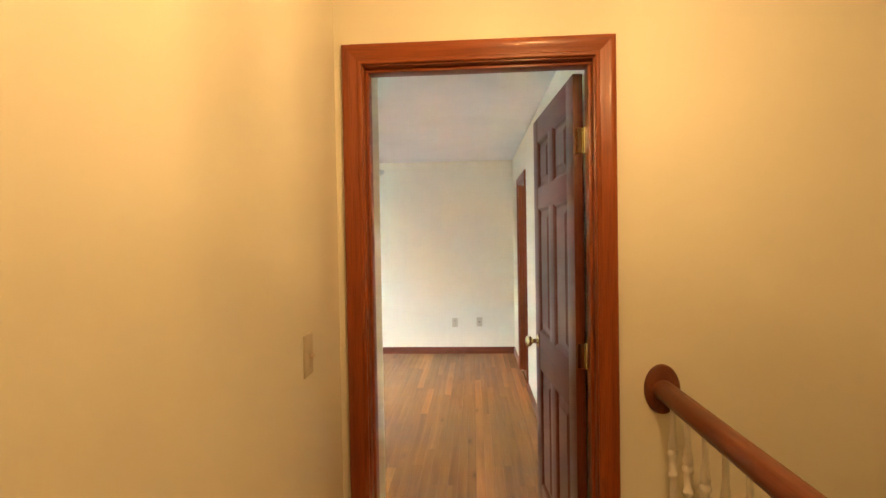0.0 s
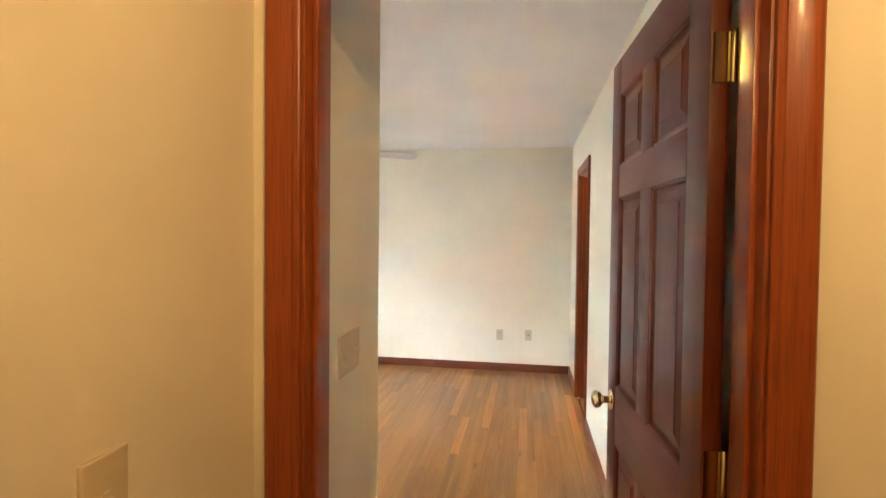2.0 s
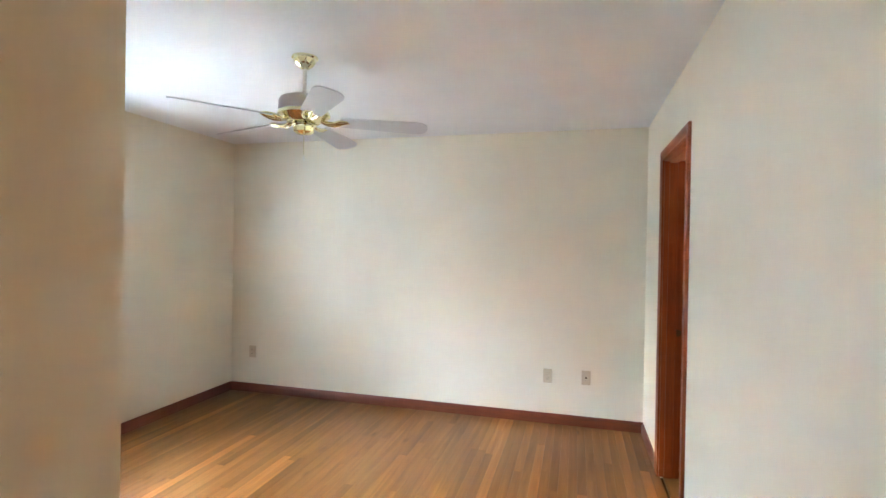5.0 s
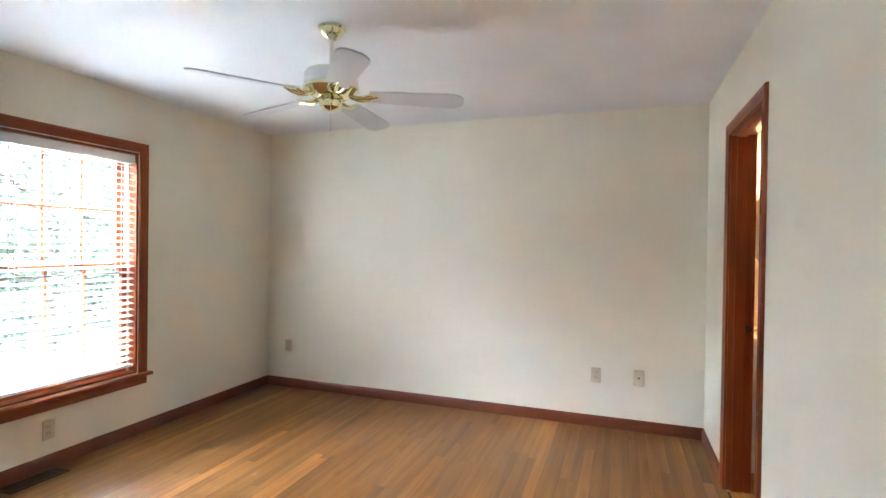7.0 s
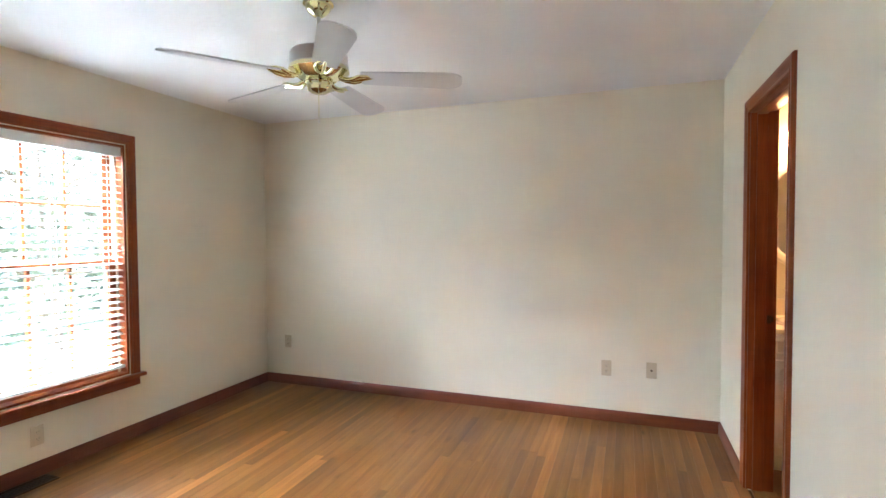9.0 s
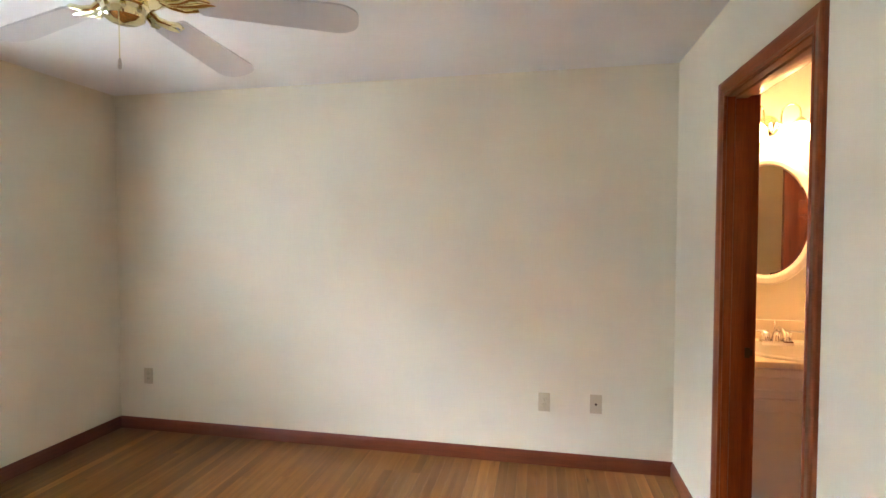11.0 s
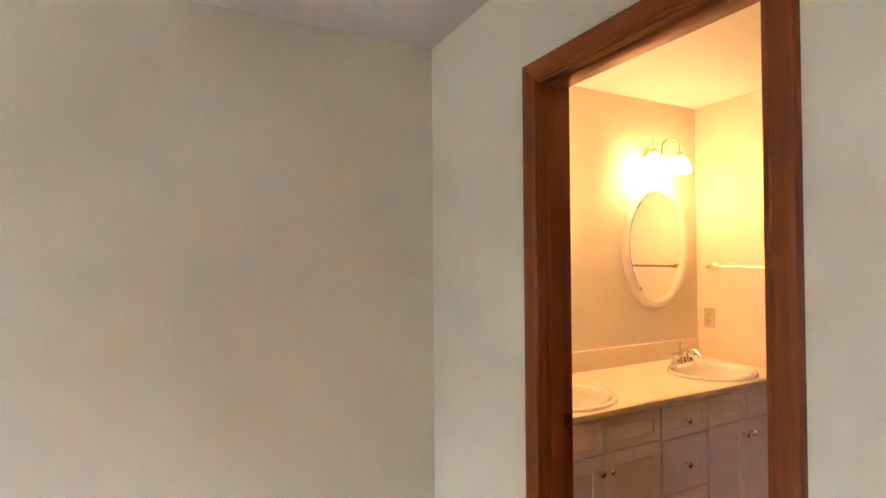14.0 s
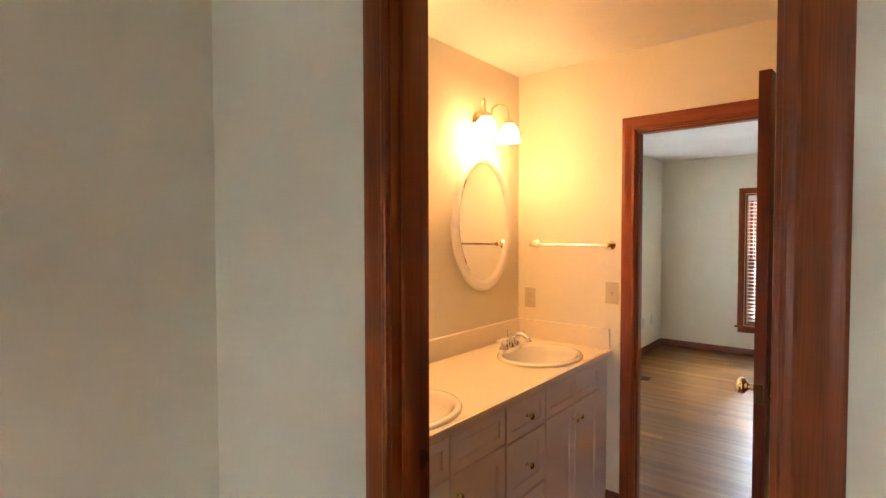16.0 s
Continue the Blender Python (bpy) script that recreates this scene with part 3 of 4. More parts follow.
# ---- ceiling fan ----
def ceiling_fan(x, y, first):
    fan = thing("ceiling_fan", "white five-blade ceiling fan with polished brass fittings", "ceiling fan", pose(x, y, -0.012))
    part("canopy", lathe(bmesh.new(), [(0, CEIL + 0.012 - 0.001), (0.066, CEIL + 0.012 - 0.001), (0.068, CEIL + 0.012 - 0.009), (0.058, CEIL + 0.012 - 0.014), (0.056, CEIL + 0.012 - 0.026), (0.044, CEIL + 0.012 - 0.044), (0.026, CEIL + 0.012 - 0.058), (0.014, CEIL + 0.012 - 0.064), (0, CEIL + 0.012 - 0.064)], 32), BRASS, fan, "polished brass canopy")
    part("downrod", lathe(bmesh.new(), [(0, 2.20), (0.0095, 2.20), (0.0095, CEIL + 0.012 - 0.06), (0, CEIL + 0.012 - 0.06)], 16), WHITE_TURNED, fan)
    part("motor_housing", lathe(bmesh.new(), [(0, 2.245), (0.022, 2.245), (0.03, 2.232), (0.085, 2.226), (0.118, 2.215), (0.128, 2.200), (0.130, 2.150), (0.126, 2.146), (0, 2.146)], 40), FAN_WHITE, fan)
    part("motor_band", lathe(bmesh.new(), [(0, 2.1455), (0.129, 2.1455), (0.134, 2.138), (0.134, 2.128), (0.120, 2.118), (0.095, 2.104), (0.080, 2.094), (0, 2.094)], 40), BRASS, fan, "polished brass band")
    part("switch_housing", lathe(bmesh.new(), [(0, 2.0935), (0.060, 2.0935), (0.062, 2.080), (0.055, 2.076), (0.056, 2.066), (0.051, 2.046), (0.036, 2.036), (0.010, 2.033), (0, 2.028)], 32), BRASS, fan, "polished brass switch cup")
    part("pull_chain", tube(bmesh.new(), [(0.026, -0.045, 2.05), (0.028, -0.047, 2.03), (0.028, -0.047, 1.92)], 0.0015, 6), BRASS, fan)
    part("chain_pull", lathe(bmesh.new(), [(0, 1.888), (0.004, 1.890), (0.0055, 1.900), (0.003, 1.915), (0, 1.922)], 10, Matrix.Translation((0.028, -0.047, 0))), WHITE_TURNED, fan)
    outline = []
    for k in range(13):
        u = k / 12
        outline.append((0.196 + u * 0.374, 0.052 + 0.016 * u))
    tip = [(0.570 + 0.072 * math.sin(a), 0.068 * math.cos(a) ** 0.7 if a < 1.57 else 0.0) for a in (0.25, 0.5, 0.75, 1.0, 1.2, 1.4, 1.5707)]
    half = [(0.186, 0.030), (0.189, 0.046)] + outline + tip
    bm = bmesh.new()
    loop = half[:-1] + [(half[-1][0], 0.0)] + [(px, -py) for px, py in reversed(half[:-1])]
    top = [bm.verts.new((px, py, 0.003)) for px, py in loop]
    low = [bm.verts.new((px, py, -0.003)) for px, py in loop]
    bm.faces.new(top), bm.faces.new(low[::-1])
    for i in range(len(loop)):
        j = (i + 1) % len(loop)
        bm.faces.new((top[i], low[i], low[j], top[j]))
    blade_mesh = mesh_of("blade", bm, FAN_WHITE, 30)
    bm = bmesh.new()
    for s in (-1, 1):
        tube(bm, [(0.090, s * 0.010, -0.004), (0.120, s * 0.012, -0.016), (0.150, s * 0.026, -0.018), (0.178, s * 0.036, -0.010), (0.202, s * 0.030, -0.005), (0.226, s * 0.014, -0.005)], [0.009, 0.009, 0.0085, 0.008, 0.007, 0.005], 8)
        lathe(bm, [(0, -0.009), (0.006, -0.008), (0.007, -0.003), (0, -0.0025)], 10, Matrix.Translation((0.215, s * 0.026, 0)))
    tube(bm, [(0.10, 0, -0.010), (0.150, 0, -0.014), (0.190, 0, -0.008), (0.240, 0, -0.005)], [0.011, 0.010, 0.013, 0.005], 8)
    iron_mesh = mesh_of("blade_iron", bm, BRASS, 60)
    for k in range(5):
        turn = pose(0, 0, 2.108, 0, 0, first + 72 * k)
        iron = new("blade_iron", iron_mesh)
        iron.parent, iron.matrix_basis = fan, turn
        iron["label"] = "scrolled brass blade iron"
        blade = new("blade", blade_mesh)
        blade.parent, blade.matrix_basis = fan, turn @ pose(0, 0, 0, -12, 1.6, 0)
        blade["label"] = "white rounded blade"


ceiling_fan(-1.312, 4.45, 22.0)


# ---- plates on the walls ----
def screws(bm, places):
    for x, z in places:
        lathe(bm, [(0, 0.0062), (0.0028, 0.006), (0.0032, 0.0045), (0, 0.0045)], 8, Matrix.Translation((x, 0, z)) @ Matrix.Rotation(radians(90), 4, "X"))


def plate(width, height):
    bm = bmesh.new()
    rings = [[(s * (width / 2 - i), -y, t * (height / 2 - i)) for s, t in ((-1, -1), (1, -1), (1, 1), (-1, 1))] for i, y in ((0, 0.0), (0, 0.0025), (0.002, 0.0045), (0.005, 0.0055))]
    vs = [[bm.verts.new(p) for p in r] for r in rings]
    for a, b in zip(vs, vs[1:]):
        for i in range(4):
            bm.faces.new((a[i], a[(i + 1) % 4], b[(i + 1) % 4], b[i]))
    bm.faces.new(vs[-1])
    bm.faces.new(vs[0][::-1])
    return bm


def outlet(matrix, label="ivory duplex outlet on a cream wall"):
    o = thing("wall_outlet", label, "outlet", matrix, group="wall outlets")
    bm = plate(0.070, 0.115)
    part("cover_plate", bm, PLATE, o, smooth=30)
    for z in (-0.0195, 0.0195):
        socket = part("socket", lathe(bmesh.new(), [(0, 0.0078), (0.0155, 0.0078), (0.0168, 0.0068), (0.0168, 0.0056), (0, 0.0056)], 18, Matrix.Translation((0, 0, z)) @ Matrix.Rotation(radians(90), 4, "X"), sy=0.84), PLATE, o)
        for x in (-0.006, 0.006):
            part("slot", boxed(x - 0.0012, x + 0.0012, -0.0084, -0.0079, z - 0.001, z + 0.0075), SLOT, socket)
        part("slot", lathe(bmesh.new(), [(0, 0.0084), (0.0022, 0.0084), (0.0022, 0.0079), (0, 0.0079)], 10, Matrix.Translation((0, 0, z - 0.0078)) @ Matrix.Rotation(radians(90), 4, "X")), SLOT, socket)
    bm = bmesh.new()
    screws(bm, [(0, 0)])
    part("screw", bm, PLATE, o)


def jack(matrix):
    o = thing("cable_plate", "ivory cable jack plate on a cream wall", "wall plate", matrix)
    part("cover_plate", plate(0.070, 0.115), PLATE, o, smooth=30)
    part("jack", lathe(bmesh.new(), [(0, 0.014), (0.004, 0.014), (0.0045, 0.006), (0.0075, 0.006), (0.0075, 0.0056), (0, 0.0056)], 12, Matrix.Rotation(radians(90), 4, "X")), STEEL_DARK, o)


def light_switch(matrix, gangs, label):
    o = thing("light_switch", label, "light switch", matrix, group="light switches")
    part("cover_plate", plate(0.070 + 0.046 * (gangs - 1), 0.115), PLATE, o, smooth=30)
    for k in range(gangs):
        x = (k - (gangs - 1) / 2) * 0.046
        frame_ = part("switch_well", boxed(x - 0.0055, x + 0.0055, -0.0066, -0.0056, -0.0125, 0.0125), PLATE, o)
        bm = boxed(-0.0042, 0.0042, -0.014, 0.0, -0.0048, 0.0048, bevel=0.0015)
        t = part("toggle", bm, PLATE, frame_)
        t.matrix_basis = pose(x, -0.006, 0.001, -24 if k % 2 else 22)
        for z in (0.030, -0.030):
            bm = bmesh.new()
            screws(bm, [(x, z)])
            part("screw", bm, PLATE, o)


NORTH, WEST, EASTW, PASS = 0, 90, -90, 90
outlet(pose(-2.971, NY, 0.394, 0, 0, 0))
outlet(pose(-0.148, NY, 0.393, 0, 0, 0))
jack(pose(0.160, NY, 0.400, 0, 0, 0))
outlet(pose(WX, 4.388, 0.234, 0, 0, 90), "ivory duplex outlet below the window")
light_switch(pose(HX0, 2.225, 1.137, 0, 0, 90), 3, "ivory three-gang light switch on a cream wall")
light_switch(pose(HX0, 1.398, 1.147, 0, 0, 90), 1, "ivory single light switch in the hall")
light_switch(pose(EX, 5.800, 1.140, 0, 0, -90), 1, "ivory single light switch below the towel bar")
outlet(pose(EX, 6.288, 1.080, 0, 0, -90), "ivory outlet above the vanity's side splash")
outlet(pose(5.98, R3N, 0.372, 0, 0, 0), "ivory outlet in the second bedroom")
outlet(pose(6.29, R3N, 0.382, 0, 0, 0), "ivory outlet in the second bedroom")


def register(x0, x1, y0, y1, label):
    r = thing("floor_register", label, "floor vent", pose((x0 + x1) / 2, (y0 + y1) / 2, 0.0), group="floor registers")
    w, d = (x1 - x0) / 2, (y1 - y0) / 2
    part("backing", boxed(-w + 0.01, w - 0.01, -d + 0.01, d - 0.01, 0.0005, 0.002), SLOT, r)
    for s in (-1, 1):
        part("frame", boxed(*sorted((s * w, s * (w - 0.016))), -d, d, 0.0005, 0.006, bevel=0.0015), STEEL_DARK, r)
        part("frame", boxed(-w + 0.016, w - 0.016, *sorted((s * d, s * (d - 0.016))), 0.0005, 0.006, bevel=0.0015), STEEL_DARK, r)
    n = 16
    for k in range(n):
        y = -d + 0.016 + (k + 0.5) * (2 * d - 0.032) / n
        part("slat", boxed(-w + 0.016, w - 0.016, y - 0.003, y + 0.003, 0.002, 0.005), STEEL_DARK, r)


register(-3.175, -3.055, 4.10, 4.41, "dark bronze floor register below the window")
outlet(pose(5.36, R3N, 0.18, 0, 0, 0), "ivory outlet below the second bedroom's window")
register(4.90, 5.02, 6.38, 6.69, "dark floor register in the second bedroom")


# ---- hall: guard rail and lamp ----
RX, RZ = 0.705, 0.955
guard = thing("guard_rail", "reddish wooden handrail on white turned balusters", "railing", pose(RX, 0, 0))
bm = bmesh.new()
prof = [(0.034 * math.cos(a) * (1.0 if math.sin(a) > -0.3 else 0.88), 0.034 * math.sin(a)) for a in (2 * math.pi * k / 24 for k in range(24))]
ends = [[bm.verts.new((px, y, RZ + pz)) for px, pz in prof] for y in (DY0 - 0.015, -1.49)]
for i in range(24):
    bm.faces.new((ends[0][i], ends[0][(i + 1) % 24], ends[1][(i + 1) % 24], ends[1][i]))
bm.faces.new(ends[0]), bm.faces.new(ends[1][::-1])
part("handrail", bm, RAIL_WOOD, guard, "reddish brown varnished handrail", 60)
part("rosette", lathe(bmesh.new(), [(0, 0.0), (0.062, 0.0), (0.064, 0.004), (0.062, 0.012), (0.054, 0.018), (0, 0.020)], 40, Matrix.Translation((0, DY0 - 0.0005, RZ)) @ Matrix.Rotation(radians(90), 4, "X"), sx=0.90, sy=1.28), RAIL_WOOD, guard, "oval wooden wall rosette")
part("shoe_rail", boxed(-0.045, 0.045, -1.49, DY0 - 0.002, 0.0, 0.022, bevel=0.004), RAIL_WOOD, guard)
bal = [(0, 0.022), (0.017, 0.022), (0.017, 0.16), (0.020, 0.17), (0.014, 0.185), (0.020, 0.20), (0.012, 0.22), (0.016, 0.30), (0.0205, 0.42), (0.018, 0.55), (0.0125, 0.66), (0.0115, 0.705),
       (0.019, 0.712), (0.019, 0.722), (0.013, 0.729), (0.0145, 0.750), (0.013, 0.768), (0.0195, 0.776), (0.0195, 0.787), (0.013, 0.794), (0.0175, 0.802), (0.015, 0.818), (0.0105, 0.845), (0.0095, 0.92), (0, 0.92)]
baluster_mesh = mesh_of("baluster", lathe(bmesh.new(), [(r * 0.80, z) for r, z in bal], 16), WHITE_TURNED, 50)
y = 1.637
while y > -1.45:
    b = new("baluster", baluster_mesh)
    b.parent, b.matrix_basis = guard, pose(0, y, 0, 0, 0, y * 90)
    y -= 0.108

# unseen fixture around the hall's warm lamp; ribs added to streak its light
fixture = thing("hall_ceiling_light", "brass hall lantern hanging close below the ceiling", "ceiling light", pose(HALL_LAMP[0], HALL_LAMP[1], 0))
part("canopy", lathe(bmesh.new(), [(0, CEIL - 0.001), (0.065, CEIL - 0.001), (0.066, CEIL - 0.012), (0.03, CEIL - 0.03), (0.01, CEIL - 0.034), (0, CEIL - 0.034)], 24), BRASS, fixture)
part("stem", lathe(bmesh.new(), [(0, 2.225), (0.012, 2.225), (0.018, 2.25), (0.018, 2.28), (0.006, 2.29), (0.006, CEIL - 0.03), (0, CEIL - 0.03)], 14), BRASS, fixture)
for z, r in ((2.285, 0.075), (2.085, 0.085)):
    hoop = [(r * math.cos(a), r * math.sin(a), z) for a in (2 * math.pi * k / 32 for k in range(33))]
    part("hoop", tube(bmesh.new(), hoop, 0.0045, 8), BRASS, fixture)
for k in range(5):
    a = radians(20 + 72 * k)
    part("rib", tube(bmesh.new(), [(0.017 * math.cos(a), 0.017 * math.sin(a), 2.282), (0.075 * math.cos(a), 0.075 * math.sin(a), 2.285), (0.098 * math.cos(a), 0.098 * math.sin(a), 2.19), (0.085 * math.cos(a), 0.085 * math.sin(a), 2.085)], 0.0055, 8), BRASS, fixture)


# ---- bathroom: vanity ----
VF, VT = 5.828, 0.843                       # cabinet front and counter top
COUNTER_F = 5.808


def shaker(parent, name, x0, x1, z0, z1, kn=None):
    """A door or drawer front with a raised frame and a sunk panel, proud of the cabinet's face."""
    y = VF
    bm = bmesh.new()
    rings = []
    f = 0.052 if z1 - z0 > 0.2 else 0.036
    for inset, yy in ((0.0, y - 0.0005), (0.0, y - 0.016), (0.003, y - 0.019), (f, y - 0.019), (f + 0.004, y - 0.0145), (f + 0.007, y - 0.014)):
        rings.append([bm.verts.new(p) for p in ((x0 + inset, yy, z0 + inset), (x1 - inset, yy, z0 + inset), (x1 - inset, yy, z1 - inset), (x0 + inset, yy, z1 - inset))])
    for a, b in zip(rings, rings[1:]):
        for i in range(4):
            bm.faces.new((a[i], a[(i + 1) % 4], b[(i + 1) % 4], b[i]))
    bm.faces.new(rings[-1]), bm.faces.new(rings[0][::-1])
    front = part(name, bm, CABINET, parent, smooth=0)
    if kn:
        part("knob", lathe(bmesh.new(), [(0, 0.0), (0.008, 0.0), (0.0055, 0.004), (0.005, 0.011), (0.011, 0.017), (0.0145, 0.022), (0.0135, 0.027), (0.006, 0.030), (0, 0.030)], 16, Matrix.Translation((kn[0], y - 0.019, kn[1])) @ Matrix.Rotation(radians(90), 4, "X")), BRASS, front, "small brass knob", 60)


def cabinet(name, x0, x1, label, group):
    c = thing(name, label, "cabinet", pose(0, 0, 0), group=group)
    t = 0.016
    x0, x1, back = x0 + 0.0008, x1 - 0.0008, NY - 0.003
    bm = boxed(x0, x0 + t, VF, back, 0.0, VT - 0.029)
    box(bm, x1 - t, x1, VF, back, 0.0, VT - 0.029)
    box(bm, x0 + t, x1 - t, back - 0.006, back, 0.0, VT - 0.029)
    box(bm, x0 + t, x1 - t, VF + 0.002, back - 0.006, 0.10, 0.116)
    box(bm, x0 + t, x1 - t, VF, VF + 0.016, 0.116, VT - 0.029)
    part("body", bm, CABINET, c, smooth=0)
    part("toe_kick", boxed(x0 + t, x1 - t, VF + 0.06, VF + 0.075, 0.0, 0.10), CABINET, c)
    return c


V1, V2, V3, V4 = 0.750, 1.415, 1.725, 2.300
c1 = cabinet("sink_cabinet", V1, V2, "white panelled sink base cabinet with two doors", "vanity cabinets")
c2 = cabinet("drawer_cabinet", V2, V3, "white panelled three-drawer vanity cabinet", "vanity cabinets")
c3 = cabinet("sink_cabinet", V3, V4, "white panelled sink base cabinet beside the towel wall", "vanity cabinets")
for c, a, b in ((c1, V1, V2), (c3, V3, V4)):
    m = (a + b) / 2
    shaker(c, "false_front", a + 0.004, m - 0.002, 0.668, 0.806)
    shaker(c, "false_front", m + 0.002, b - 0.004, 0.668, 0.806)
    shaker(c, "cabinet_door", a + 0.004, m - 0.002, 0.115, 0.662, (m - 0.026, 0.600))
    shaker(c, "cabinet_door", m + 0.002, b - 0.004, 0.115, 0.662, (m + 0.026, 0.600))
for z0, z1 in ((0.660, 0.806), (0.420, 0.654), (0.115, 0.414)):
    shaker(c2, "drawer_front", V2 + 0.004, V3 - 0.004, z0, z1, ((V2 + V3) / 2, (z0 + z1) / 2))
for a, b in ((BX2 + 0.001, V1), (V4, EX - 0.001)):
    solid("filler_panel", boxed(a + 0.001, b - 0.001, VF - 0.004, VF + 0.014, 0.0, VT - 0.029, bevel=0.001), CABINET, "narrow white filler strip beside a vanity cabinet", "filler panel")

SINKS = ((1.06, 6.015), (2.06, 6.020))
SA, SB = 0.240, 0.200
top = thing("vanity_countertop", "cream laminate vanity top with backsplash", "countertop")
bm = bmesh.new()
edges = []
for loop in ([(BX2 + 0.002, COUNTER_F), (EX - 0.002, COUNTER_F), (EX - 0.002, NY - 0.002), (BX2 + 0.002, NY - 0.002)],
             *[[(cx + (SA - 0.03) * math.cos(2 * math.pi * k / 40), cy + (SB - 0.03) * math.sin(2 * math.pi * k / 40)) for k in range(40)] for cx, cy in SINKS]):
    vs = [bm.verts.new((px, py, VT)) for px, py in loop]
    edges += [bm.edges.new((vs[i], vs[(i + 1) % len(vs)])) for i in range(len(vs))]
bmesh.ops.triangle_fill(bm, use_beauty=True, use_dissolve=False, edges=edges)
made = bmesh.ops.extrude_face_region(bm, geom=list(bm.faces))
bmesh.ops.translate(bm, verts=[v for v in made["geom"] if isinstance(v, bmesh.types.BMVert)], vec=(0, 0, -0.028))
part("worktop", bm, LAMINATE, top, smooth=0)
part("front_edge", boxed(BX2 + 0.002, EX - 0.002, COUNTER_F - 0.016, COUNTER_F - 0.0002, VT - 0.028, VT + 0.001, bevel=0.0075), LAMINATE, top)
part("backsplash", boxed(BX2 + 0.002, EX - 0.002, NY - 0.021, NY - 0.001, VT, VT + 0.108, bevel=0.003), LAMINATE, top)
part("side_splash", boxed(EX - 0.021, EX - 0.001, COUNTER_F, NY - 0.0215, VT, VT + 0.108, bevel=0.003), LAMINATE, top)
part("caulk_line", boxed(BX2 + 0.002, EX - 0.002, NY - 0.004, NY - 0.0005, VT + 0.108, VT + 0.112), PORCELAIN, top)


def sink(x, y, label):
    s = thing("sink", label, "sink", pose(x, y, VT), group="vanity sinks")
    bm = lathe(bmesh.new(), [(1.0, 0.0005), (1.005, 0.006), (0.985, 0.013), (0.94, 0.016), (0.89, 0.014), (0.855, 0.004), (0.82, -0.02), (0.74, -0.07), (0.58, -0.115), (0.34, -0.138), (0.10, -0.145), (0.10, -0.155), (0.36, -0.148), (0.62, -0.125), (0.78, -0.078), (0.845, -0.02), (0.86, 0.0005), (1.0, 0.0005)], 48, sx=SA, sy=SB)
    part("basin", bm, PORCELAIN, s, smooth=60)
    part("drain", lathe(bmesh.new(), [(0, -0.1435), (0.016, -0.1435), (0.021, -0.1425), (0.023, -0.1445), (0, -0.1445)], 20), CHROME, s, "chrome drain")


def faucet(x, y, label):
    f = thing("faucet", label, "faucet", pose(x, y, VT + 0.0155), group="vanity faucets")
    bm = boxed(-0.078, 0.078, -0.024, 0.024, -0.0145, 0.012, bevel=0.008)
    part("base", bm, CHROME, f)
    part("spout", tube(bmesh.new(), [(0, 0, 0.01), (0, 0, 0.045), (0, -0.012, 0.068), (0, -0.040, 0.082), (0, -0.075, 0.080), (0, -0.105, 0.064), (0, -0.112, 0.046)], [0.026, 0.021, 0.0155, 0.0125, 0.0115, 0.011, 0.0125], 14), CHROME, f)
    for s in (-1, 1):
        part("handle_base", lathe(bmesh.new(), [(0, 0.011), (0.024, 0.011), (0.026, 0.016), (0.021, 0.026), (0.019, 0.038), (0.023, 0.046), (0.022, 0.056), (0.012, 0.064), (0, 0.066)], 18, Matrix.Translation((s * 0.052, 0, 0))), CHROME, f)
        part("lever", tube(bmesh.new(), [(s * 0.052, 0, 0.058), (s * 0.090, -0.004, 0.062), (s * 0.138, -0.008, 0.060)], [0.009, 0.0046, 0.0062], 10), CHROME, f)
    part("lift_rod", lathe(bmesh.new(), [(0, 0.01), (0.003, 0.01), (0.003, 0.098), (0.0065, 0.104), (0.005, 0.114), (0, 0.116)], 10, Matrix.Translation((0, 0.018, 0))), CHROME, f)


for i, (cx, cy) in enumerate(SINKS):
    side = "beside the doorway" if i == 0 else "beside the towel wall"
    sink(cx, cy, "white oval drop-in porcelain sink " + side)
    faucet(cx, cy + 0.172, "chrome two-handle faucet on the sink " + side)


# ---- bathroom: mirrors, lamps, towel bar ----
def oval_mirror(x, z, label):
    m = thing("oval_mirror", label, "mirror", pose(x, NY - 0.001, z), group="oval mirrors")
    a, b = 0.277, 0.369
    bm = bmesh.new()
    prof = [(0.0, 0.0), (0.0, 0.012), (0.006, 0.020), (0.016, 0.024), (0.026, 0.020), (0.034, 0.022), (0.044, 0.018), (0.050, 0.012), (0.056, 0.008), (0.056, 0.0)]
    rings = [[bm.verts.new(((a - u) * math.cos(t), -v, (b - u) * math.sin(t))) for u, v in prof] for t in (2 * math.pi * k / 64 for k in range(64))]
    for k in range(64):
        p, q = rings[k], rings[(k + 1) % 64]
        for i in range(len(prof)):
            j = (i + 1) % len(prof)
            bm.faces.new((p[i], p[j], q[j], q[i]))
    part("frame", bm, MIRROR_FRAME, m, "white moulded oval frame", 50)
    bm = bmesh.new()
    loops = []
    for inset, y in ((0.0545, -0.002), (0.0545, -0.0055), (0.066, -0.0072)):
        loops.append([bm.verts.new(((a - inset) * math.cos(t), y, (b - inset) * math.sin(t))) for t in (2 * math.pi * k / 64 for k in range(64))])
    for p, q in zip(loops, loops[1:]):
        for k in range(64):
            bm.faces.new((p[k], p[(k + 1) % 64], q[(k + 1) % 64], q[k]))
    bm.faces.new(loops[-1]), bm.faces.new(loops[0][::-1])
    part("glass", bm, MIRROR, m, smooth=0)


